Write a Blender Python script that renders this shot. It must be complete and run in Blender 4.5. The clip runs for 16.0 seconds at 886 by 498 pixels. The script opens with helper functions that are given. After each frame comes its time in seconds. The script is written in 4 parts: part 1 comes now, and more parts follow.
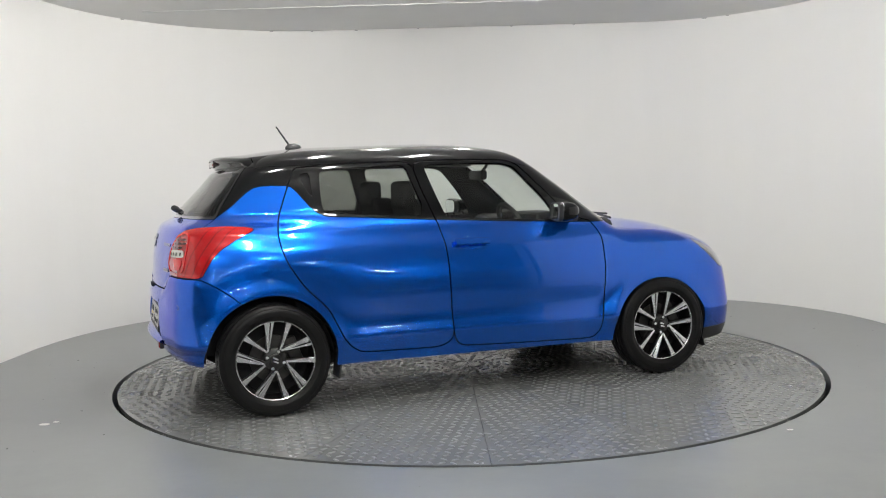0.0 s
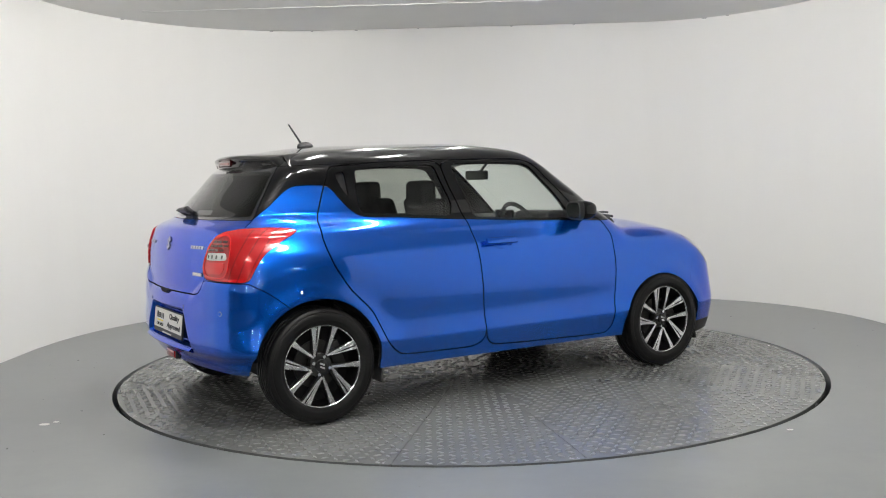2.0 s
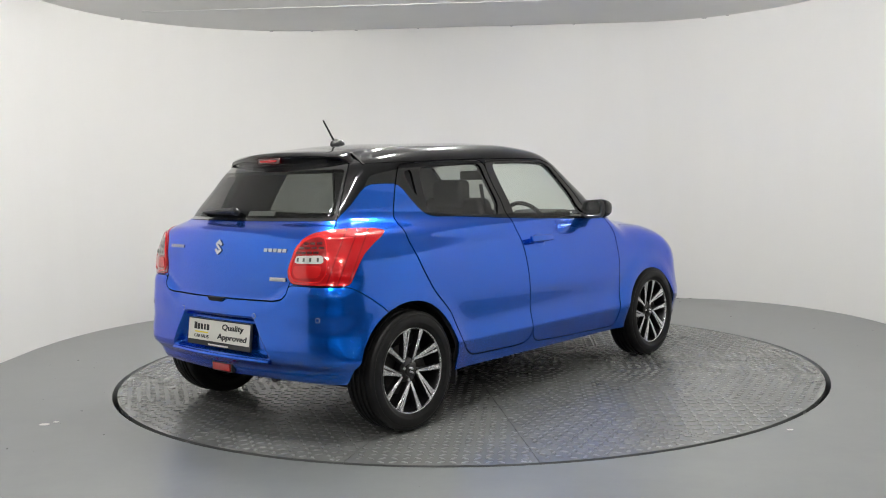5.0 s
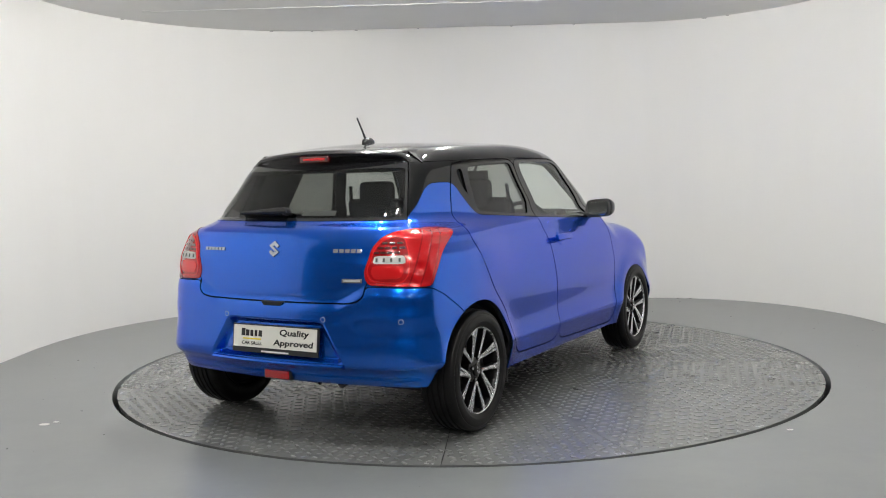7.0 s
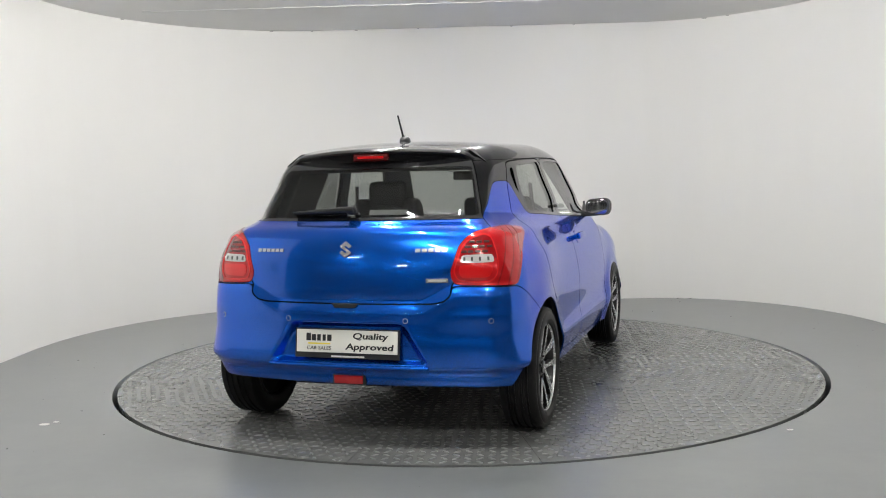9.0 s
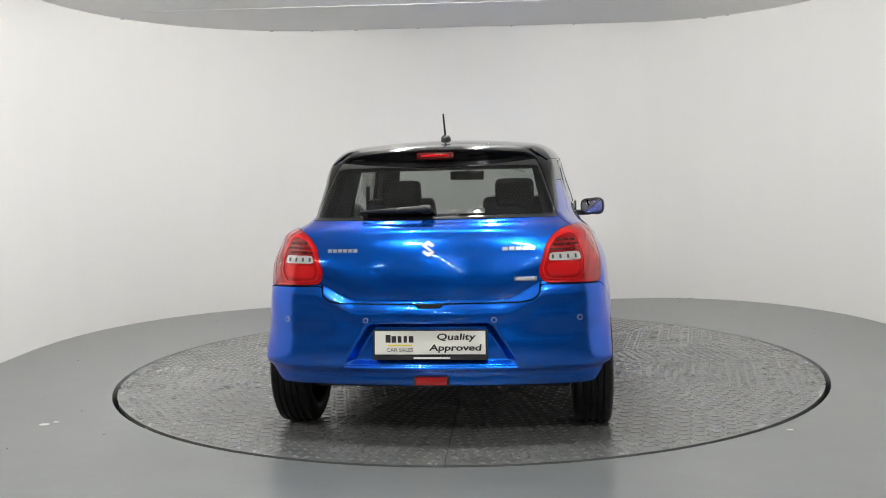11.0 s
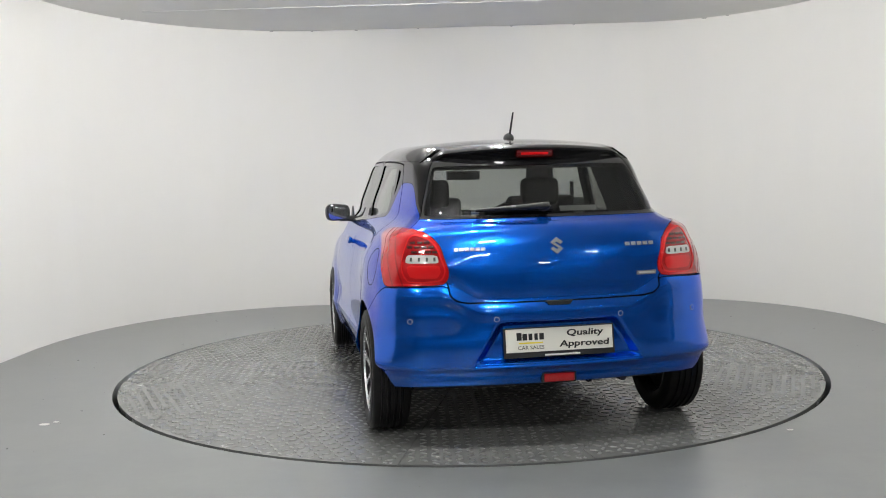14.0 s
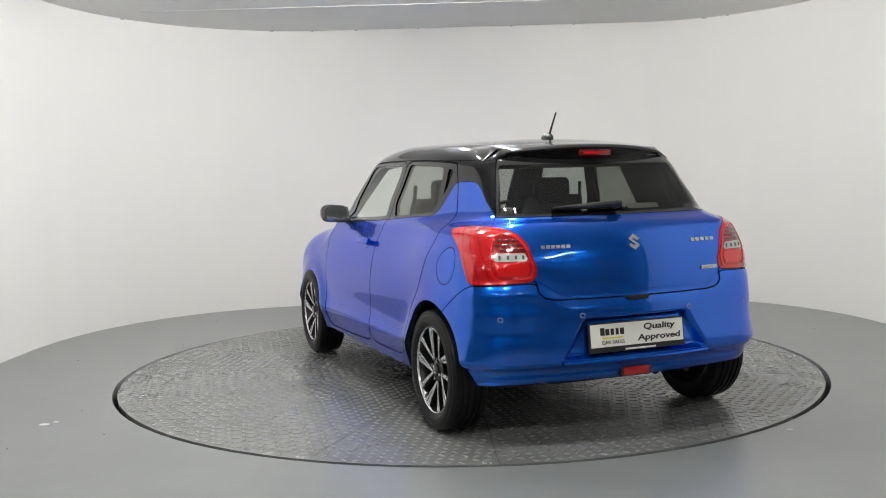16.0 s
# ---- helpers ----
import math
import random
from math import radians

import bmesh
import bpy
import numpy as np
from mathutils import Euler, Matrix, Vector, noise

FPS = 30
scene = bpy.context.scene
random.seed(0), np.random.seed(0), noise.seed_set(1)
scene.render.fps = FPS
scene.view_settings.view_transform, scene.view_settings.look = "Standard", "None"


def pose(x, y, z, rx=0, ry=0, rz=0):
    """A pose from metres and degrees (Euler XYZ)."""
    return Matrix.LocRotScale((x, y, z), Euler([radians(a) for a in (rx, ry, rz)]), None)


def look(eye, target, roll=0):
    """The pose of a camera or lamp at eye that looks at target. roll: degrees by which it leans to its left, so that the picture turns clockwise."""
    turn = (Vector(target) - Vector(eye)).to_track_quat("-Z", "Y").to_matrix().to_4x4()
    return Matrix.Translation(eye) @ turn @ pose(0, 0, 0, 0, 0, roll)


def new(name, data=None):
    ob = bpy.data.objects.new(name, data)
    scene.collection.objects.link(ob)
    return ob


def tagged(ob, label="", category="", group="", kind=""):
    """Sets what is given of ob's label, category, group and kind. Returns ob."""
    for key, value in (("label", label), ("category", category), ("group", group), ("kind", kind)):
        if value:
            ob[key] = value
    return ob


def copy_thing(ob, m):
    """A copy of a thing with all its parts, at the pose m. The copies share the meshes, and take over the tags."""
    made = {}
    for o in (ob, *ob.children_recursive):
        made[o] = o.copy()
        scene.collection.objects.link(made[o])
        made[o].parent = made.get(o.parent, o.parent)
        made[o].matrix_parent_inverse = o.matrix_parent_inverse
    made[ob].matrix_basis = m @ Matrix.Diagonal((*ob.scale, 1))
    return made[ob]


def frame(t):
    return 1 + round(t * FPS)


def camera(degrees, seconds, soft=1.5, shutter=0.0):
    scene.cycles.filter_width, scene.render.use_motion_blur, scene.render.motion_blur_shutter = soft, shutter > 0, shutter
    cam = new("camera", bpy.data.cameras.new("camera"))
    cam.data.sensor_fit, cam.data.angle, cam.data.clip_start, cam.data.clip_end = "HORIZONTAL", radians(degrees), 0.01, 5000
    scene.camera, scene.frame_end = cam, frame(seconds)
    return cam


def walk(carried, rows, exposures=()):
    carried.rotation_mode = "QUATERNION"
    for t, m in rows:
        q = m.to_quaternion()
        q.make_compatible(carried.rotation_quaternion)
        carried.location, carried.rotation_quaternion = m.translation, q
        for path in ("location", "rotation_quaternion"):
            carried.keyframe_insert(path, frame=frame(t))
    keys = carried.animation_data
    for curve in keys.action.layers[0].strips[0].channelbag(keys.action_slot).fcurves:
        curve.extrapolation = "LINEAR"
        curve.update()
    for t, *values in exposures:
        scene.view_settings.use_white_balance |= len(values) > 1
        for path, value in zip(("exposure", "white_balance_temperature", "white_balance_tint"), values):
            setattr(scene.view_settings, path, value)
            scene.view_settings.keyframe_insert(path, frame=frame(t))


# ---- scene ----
# ---------------------------------------------------------------- camera
cam = camera(50.61, 16.0, soft=1.0)
EYE = Vector((0.0, -6.298, 1.263))
VIEW = look(EYE, EYE + Vector((-0.02362, 0.99688, -0.07533)), -1.388)
walk(cam, [(0.0, VIEW), (16.0, VIEW)], exposures=[(0.0, 0.0), (16.0, 0.0)])

# ---------------------------------------------------------------- light
world = bpy.data.worlds.new("hall_air")
scene.world = world
world.use_nodes = True
world.node_tree.nodes["Background"].inputs[0].default_value = (0.9, 0.95, 1.0, 1)
world.node_tree.nodes["Background"].inputs[1].default_value = 0.02
TUBE_POWER = 400.0
# ---------------------------------------------------------------- materials


def material(name, colour, rough=0.5, metal=0.0, coat=0.0, coat_rough=0.03, spec=0.5):
    m = bpy.data.materials.new(name)
    m.use_nodes = True
    b = m.node_tree.nodes["Principled BSDF"]
    b.inputs["Base Color"].default_value = (*colour, 1)
    b.inputs["Roughness"].default_value = rough
    b.inputs["Metallic"].default_value = metal
    b.inputs["Coat Weight"].default_value = coat
    b.inputs["Coat Roughness"].default_value = coat_rough
    b.inputs["Specular IOR Level"].default_value = spec
    return m


def nodes(m):
    return m.node_tree.nodes, m.node_tree.links, m.node_tree.nodes["Principled BSDF"]


def noise_node(m, scale, detail=4.0, rough=0.55, space="Object", stretch=None):
    nd, ln, b = nodes(m)
    co = nd.new("ShaderNodeTexCoord")
    out = co.outputs[space]
    if stretch:
        mp = nd.new("ShaderNodeMapping")
        mp.inputs["Scale"].default_value = stretch
        ln.new(out, mp.inputs["Vector"])
        out = mp.outputs["Vector"]
    n = nd.new("ShaderNodeTexNoise")
    n.inputs["Scale"].default_value, n.inputs["Detail"].default_value, n.inputs["Roughness"].default_value = scale, detail, rough
    ln.new(out, n.inputs["Vector"])
    return n.outputs["Fac"]


def remap(m, value, a, b, c, d):
    nd, ln, _ = nodes(m)
    r = nd.new("ShaderNodeMapRange")
    for i, v in enumerate((a, b, c, d)):
        r.inputs[1 + i].default_value = v
    ln.new(value, r.inputs[0])
    return r.outputs[0]


def blend(m, fac, one, two):
    """Colour between two colours (or sockets)."""
    nd, ln, _ = nodes(m)
    x = nd.new("ShaderNodeMix")
    x.data_type = "RGBA"
    ln.new(fac, x.inputs[0])
    for slot, c in ((6, one), (7, two)):
        if isinstance(c, tuple):
            x.inputs[slot].default_value = (*c, 1)
        else:
            ln.new(c, x.inputs[slot])
    return x.outputs[2]


def plug(m, socket, name):
    nd, ln, b = nodes(m)
    ln.new(socket, b.inputs[name])


def bump(m, value, strength, distance):
    nd, ln, b = nodes(m)
    u = nd.new("ShaderNodeBump")
    u.inputs["Strength"].default_value, u.inputs["Distance"].default_value = strength, distance
    ln.new(value, u.inputs["Height"])
    if b.inputs["Normal"].links:
        ln.new(b.inputs["Normal"].links[0].from_socket, u.inputs["Normal"])
    ln.new(u.outputs["Normal"], b.inputs["Normal"])


def glass(name, tint, gloss=0.05):
    """A single pane: tinted see-through with a mirror sheen."""
    m = bpy.data.materials.new(name)
    m.use_nodes = True
    nd, ln = m.node_tree.nodes, m.node_tree.links
    nd.remove(nd["Principled BSDF"])
    t, g, f, x = (nd.new(k) for k in ("ShaderNodeBsdfTransparent", "ShaderNodeBsdfGlossy", "ShaderNodeLayerWeight", "ShaderNodeMixShader"))
    pw, ma = nd.new("ShaderNodeMath"), nd.new("ShaderNodeMath")
    pw.operation, ma.operation = "POWER", "MULTIPLY_ADD"
    pw.inputs[1].default_value, ma.inputs[1].default_value, ma.inputs[2].default_value = 5.0, 0.94, gloss
    t.inputs[0].default_value = (*tint, 1)
    g.inputs["Roughness"].default_value = 0.01
    g.inputs["Color"].default_value = (1, 1, 1, 1)
    f.inputs[0].default_value = 0.5
    ln.new(f.outputs["Facing"], pw.inputs[0])
    ln.new(pw.outputs[0], ma.inputs[0])
    ln.new(ma.outputs[0], x.inputs[0])
    ln.new(t.outputs[0], x.inputs[1])
    ln.new(g.outputs[0], x.inputs[2])
    ln.new(x.outputs[0], nd["Material Output"].inputs[0])
    return m


def glow(name, colour, power):
    m = material(name, colour, 0.4)
    b = m.node_tree.nodes["Principled BSDF"]
    b.inputs["Emission Color"].default_value = (*colour, 1)
    b.inputs["Emission Strength"].default_value = power
    return m


PAINT = material("blue_metallic_paint", (0.0015, 0.112, 0.63), 0.24, 0.88, 1.0, 0.004)
PAINT.node_tree.nodes["Principled BSDF"].inputs["Coat IOR"].default_value = 1.52
PAINT.node_tree.nodes["Principled BSDF"].inputs["Specular Tint"].default_value = (0.06, 0.26, 1.0, 1)
_flake = noise_node(PAINT, 900, 1.0)
plug(PAINT, remap(PAINT, _flake, 0.3, 0.7, 0.18, 0.28), "Roughness")
bump(PAINT, _flake, 0.03, 0.0004)
BLACK = material("gloss_black_paint", (0.003, 0.003, 0.0035), 0.25, 0.0, 1.0, 0.015, 0.05)
BLACK.node_tree.nodes["Principled BSDF"].inputs["Coat IOR"].default_value = 1.40
PLASTIC = material("black_trim_plastic", (0.014, 0.014, 0.015), 0.45)
bump(PLASTIC, noise_node(PLASTIC, 200, 2.0), 0.05, 0.0005)
MATTE = material("dark_underbody", (0.010, 0.010, 0.011), 0.8)
RUBBER = material("tyre_rubber", (0.006, 0.006, 0.0065), 0.42, spec=0.22)
plug(RUBBER, blend(RUBBER, noise_node(RUBBER, 9, 5), (0.004, 0.004, 0.0045), (0.010, 0.0098, 0.0095)), "Base Color")
bump(RUBBER, noise_node(RUBBER, 260, 3), 0.12, 0.0008)
ALLOY = material("machined_alloy", (0.78, 0.78, 0.80), 0.20, 0.95, 0.4, 0.05)
plug(ALLOY, remap(ALLOY, noise_node(ALLOY, 60, 3), 0.3, 0.7, 0.15, 0.30), "Roughness")
RIMBLACK = material("black_wheel_paint", (0.005, 0.005, 0.0055), 0.28, 0.2, 0.6, 0.05)
STEEL = material("brake_steel", (0.07, 0.068, 0.066), 0.45, 0.8)
SILVER = material("silver_badge", (0.52, 0.53, 0.55), 0.26, 0.85, 0.5)
CHROME = material("chrome", (0.82, 0.82, 0.84), 0.08, 1.0)
SEAT = material("dark_seat_cloth", (0.018, 0.018, 0.020), 0.9)
LINER = material("grey_headliner", (0.20, 0.20, 0.195), 0.95)
CABIN = material("cabin_plastic", (0.020, 0.020, 0.021), 0.6)
RED = material("red_lens", (0.50, 0.003, 0.006), 0.18, 0.25, 1.0, 0.01)
REDDARK = material("dark_red_lens", (0.07, 0.0015, 0.002), 0.12, 0.0, 1.0, 0.01)
REDPALE = material("pale_red_lens", (0.80, 0.012, 0.014), 0.15, 0.3, 1.0, 0.01)
REDRIB = material("shaded_red_lens", (0.26, 0.002, 0.004), 0.16, 0.1, 1.0, 0.01)
CLEARLENS = material("clear_lens", (0.62, 0.60, 0.58), 0.12, 0.3, 1.0, 0.01)
HEADLENS = material("headlamp_lens", (0.30, 0.31, 0.33), 0.10, 0.5, 1.0, 0.01)
PLATE = material("number_plate_white", (0.78, 0.77, 0.70), 0.35, 0.0, 0.4)
INK = material("black_print", (0.012, 0.012, 0.012), 0.5)
YELLOW = material("yellow_print", (0.80, 0.66, 0.05), 0.5)
MIRRORGLASS = material("mirror_glass", (0.85, 0.87, 0.88), 0.02, 1.0)
TINT = glass("privacy_glass", (0.45, 0.47, 0.445))
REARTINT = glass("rear_privacy_glass", (0.36, 0.375, 0.36))
CLEAR = glass("clear_glass", (0.86, 0.90, 0.87))
FRIT = material("glass_border", (0.008, 0.008, 0.009), 0.12, 0.0, 1.0, 0.01)
BARS = material("grey_bars", (0.42, 0.42, 0.42), 0.5)

WALL = material("white_wall_paint", (0.80, 0.797, 0.785), 0.75)
_w1, _w2 = noise_node(WALL, 0.9, 3), noise_node(WALL, 1.0, 4, 0.6, stretch=(3.0, 3.0, 0.35))
plug(WALL, blend(WALL, remap(WALL, _w1, 0.3, 0.75, 0, 1), (0.79, 0.782, 0.760), blend(WALL, _w2, (0.83, 0.822, 0.80), (0.76, 0.752, 0.73))), "Base Color")
bump(WALL, noise_node(WALL, 45, 4), 0.06, 0.003)
bump(WALL, _w2, 0.15, 0.02)
CEIL = material("ceiling_paint", (0.74, 0.735, 0.72), 0.85)
plug(CEIL, blend(CEIL, noise_node(CEIL, 1.3, 4), (0.77, 0.765, 0.75), (0.70, 0.695, 0.68)), "Base Color")

FLOOR = material("grey_painted_concrete", (0.22, 0.235, 0.235), 0.3, 0.0, 0.0)
_f1, _f2, _f3 = noise_node(FLOOR, 1.1, 6, 0.65), noise_node(FLOOR, 14, 5, 0.7), noise_node(FLOOR, 2.2, 6, 0.75, stretch=(1, 2.2, 1))
_fc = blend(FLOOR, remap(FLOOR, _f1, 0.32, 0.68, 0, 1), (0.185, 0.197, 0.197), (0.232, 0.243, 0.240))
_fc = blend(FLOOR, remap(FLOOR, _f2, 0.55, 0.90, 0, 0.16), _fc, (0.33, 0.335, 0.325))
_fc = blend(FLOOR, remap(FLOOR, _f3, 0.45, 0.90, 0, 0.22), _fc, (0.13, 0.138, 0.14))
plug(FLOOR, _fc, "Base Color")
plug(FLOOR, remap(FLOOR, _f1, 0.3, 0.7, 0.27, 0.31), "Roughness")
bump(FLOOR, _f2, 0.02, 0.003)
bump(FLOOR, noise_node(FLOOR, 2.0, 2), 0.02, 0.010)

TREAD = material("worn_grey_tread_plate", (0.24, 0.245, 0.24), 0.32, 0.25)
_t1, _t2 = noise_node(TREAD, 2.0, 6, 0.65), noise_node(TREAD, 30, 5, 0.7)
_tc = blend(TREAD, remap(TREAD, _t1, 0.3, 0.7, 0, 1), (0.168, 0.176, 0.174), (0.245, 0.25, 0.243))
_tc = blend(TREAD, remap(TREAD, _t2, 0.56, 0.78, 0, 0.4), _tc, (0.13, 0.132, 0.128))
plug(TREAD, _tc, "Base Color")
plug(TREAD, remap(TREAD, _t1, 0.3, 0.7, 0.19, 0.29), "Roughness")
LUG = material("scuffed_tread_bars", (0.20, 0.20, 0.195), 0.30, 0.35)
plug(LUG, blend(LUG, noise_node(LUG, 6, 5), (0.15, 0.152, 0.148), (0.24, 0.242, 0.235)), "Base Color")
PIT = material("dark_pit", (0.008, 0.008, 0.008), 0.9)
TUBE = glow("tube_light_diffuser", (1.0, 0.985, 0.955), TUBE_POWER)
HALL = material("dim_hall_wall", (0.20, 0.20, 0.205), 0.8)
plug(HALL, blend(HALL, noise_node(HALL, 0.8, 4), (0.24, 0.24, 0.245), (0.32, 0.32, 0.32)), "Base Color")
FAR_TUBE = glow("hall_tube_diffuser", (1.0, 0.985, 0.955), TUBE_POWER / 4.2)
HOUSING = material("white_lamp_housing", (0.75, 0.75, 0.75), 0.5)
# ---------------------------------------------------------------- mesh helpers


def link_mesh(name, verts, faces, mat, parent=None, smooth=True, label="", normals=None):
    me = bpy.data.meshes.new(name)
    me.from_pydata([tuple(v) for v in verts], [], [tuple(f) for f in faces])
    me.materials.append(mat)
    me.polygons.foreach_set("use_smooth", [smooth] * len(me.polygons))
    if normals is not None:
        me.normals_split_custom_set_from_vertices([tuple(n) for n in normals])
    me.update()
    ob = new(name, me)
    if parent:
        ob.parent = parent
    return tagged(ob, label) if label else ob


def part(name, bm, mat, parent=None, label="", smooth=False, sharp=35):
    """A bmesh as one mesh object, under a thing or a part."""
    me = bpy.data.meshes.new(name)
    bmesh.ops.recalc_face_normals(bm, faces=bm.faces)
    bm.to_mesh(me)
    bm.free()
    me.materials.append(mat)
    me.polygons.foreach_set("use_smooth", [smooth] * len(me.polygons))
    if smooth:
        me.set_sharp_from_angle(angle=radians(sharp))
    ob = new(name, me)
    if parent:
        ob.parent = parent
    return tagged(ob, label) if label else ob


def box(size, at=(0, 0, 0), bevel=0.0, turn=None, segments=2):
    bm = bmesh.new()
    bmesh.ops.create_cube(bm, size=1.0)
    bmesh.ops.scale(bm, vec=size, verts=bm.verts)
    if bevel:
        bmesh.ops.bevel(bm, geom=bm.edges, offset=bevel, segments=segments, affect="EDGES", profile=0.6)
    if turn:
        bmesh.ops.transform(bm, matrix=turn, verts=bm.verts)
    bmesh.ops.translate(bm, vec=at, verts=bm.verts)
    return bm


def rod(a, b, r, n=12, r2=None):
    a, b = Vector(a), Vector(b)
    bm = bmesh.new()
    m = Matrix.Translation((a + b) / 2) @ (b - a).to_track_quat("Z", "Y").to_matrix().to_4x4()
    bmesh.ops.create_cone(bm, cap_ends=True, segments=n, radius1=r, radius2=r if r2 is None else r2, depth=(b - a).length, matrix=m)
    return bm


def merge(*bms):
    out = bms[0]
    for b in bms[1:]:
        me = bpy.data.meshes.new("scrap")
        b.to_mesh(me)
        b.free()
        out.from_mesh(me)
        bpy.data.meshes.remove(me)
    return out


def moved(bm, m):
    bmesh.ops.transform(bm, matrix=m, verts=bm.verts)
    return bm


def turned(profile, n=96, close=False):
    """A profile of (radius, y) turned about the y axis."""
    bm = bmesh.new()
    rings = []
    for i in range(n):
        a = 2 * math.pi * i / n
        rings.append([bm.verts.new((r * math.cos(a), y, r * math.sin(a))) for r, y in profile])
    k = len(profile)
    for i in range(n):
        p, q = rings[i], rings[(i + 1) % n]
        for j in range(k if close else k - 1):
            bm.faces.new((p[j], p[(j + 1) % k], q[(j + 1) % k], q[j]))
    return bm


def slab(outline, a, b, axis="y", bevel=0.0):
    """A flat outline drawn out between two planes of the axis."""
    bm = bmesh.new()

    def put(u, v, w):
        return {"x": (w, u, v), "y": (u, w, v), "z": (u, v, w)}[axis]
    lo = [bm.verts.new(put(u, v, a)) for u, v in outline]
    hi = [bm.verts.new(put(u, v, b)) for u, v in outline]
    n = len(outline)
    bm.faces.new(lo[::-1])
    bm.faces.new(hi)
    for i in range(n):
        bm.faces.new((lo[i], lo[(i + 1) % n], hi[(i + 1) % n], hi[i]))
    if bevel:
        bmesh.ops.bevel(bm, geom=bm.edges, offset=bevel, segments=2, affect="EDGES", profile=0.6)
    return bm


def empty(name):
    return new(name)


def text_part(words, size, m, mat, parent, name="lettering", width=0.0, lean=0.0, bold=0.0):
    """Raised lettering as a mesh."""
    cu = bpy.data.curves.new(name, "FONT")
    cu.shear, cu.offset = lean, bold
    cu.body, cu.size, cu.extrude, cu.align_x, cu.align_y = words, size, 0.0012, "CENTER", "CENTER"
    cu.resolution_u = 3
    ob = bpy.data.objects.new("scrap", cu)
    scene.collection.objects.link(ob)
    bpy.context.view_layer.update()
    me = bpy.data.meshes.new_from_object(ob.evaluated_get(bpy.context.evaluated_depsgraph_get()))
    bpy.data.objects.remove(ob)
    bpy.data.curves.remove(cu)
    if width:
        xs = [v.co.x for v in me.vertices]
        k = width / (max(xs) - min(xs))
        for v in me.vertices:
            v.co.x *= k
    me.transform(m)
    me.materials.clear()
    me.materials.append(mat)
    out = new(name, me)
    out.parent = parent
    return out


# ---------------------------------------------------------------- the booth
def booth_line():
    """The wall's foot: straight flank, round corner, flat back, round corner, straight flank."""
    pts = [(-3.38, -3.4 + 0.25 * i) for i in range(17)]
    for i in range(25):
        a = math.pi - i * math.pi / 48
        pts.append((-1.35 + 2.03 * math.cos(a), 0.95 + 2.23 * math.sin(a)))
    pts += [(-1.35 + 0.31 * i, 3.18 + 0.002 * i) for i in range(1, 10)]
    for i in range(25):
        a = math.pi / 2 - i * math.pi / 48
        pts.append((1.75 + 1.65 * math.cos(a), 1.10 + 2.1 * math.sin(a)))
    pts += [(3.40, 1.0 - 0.25 * i) for i in range(18)]
    return pts


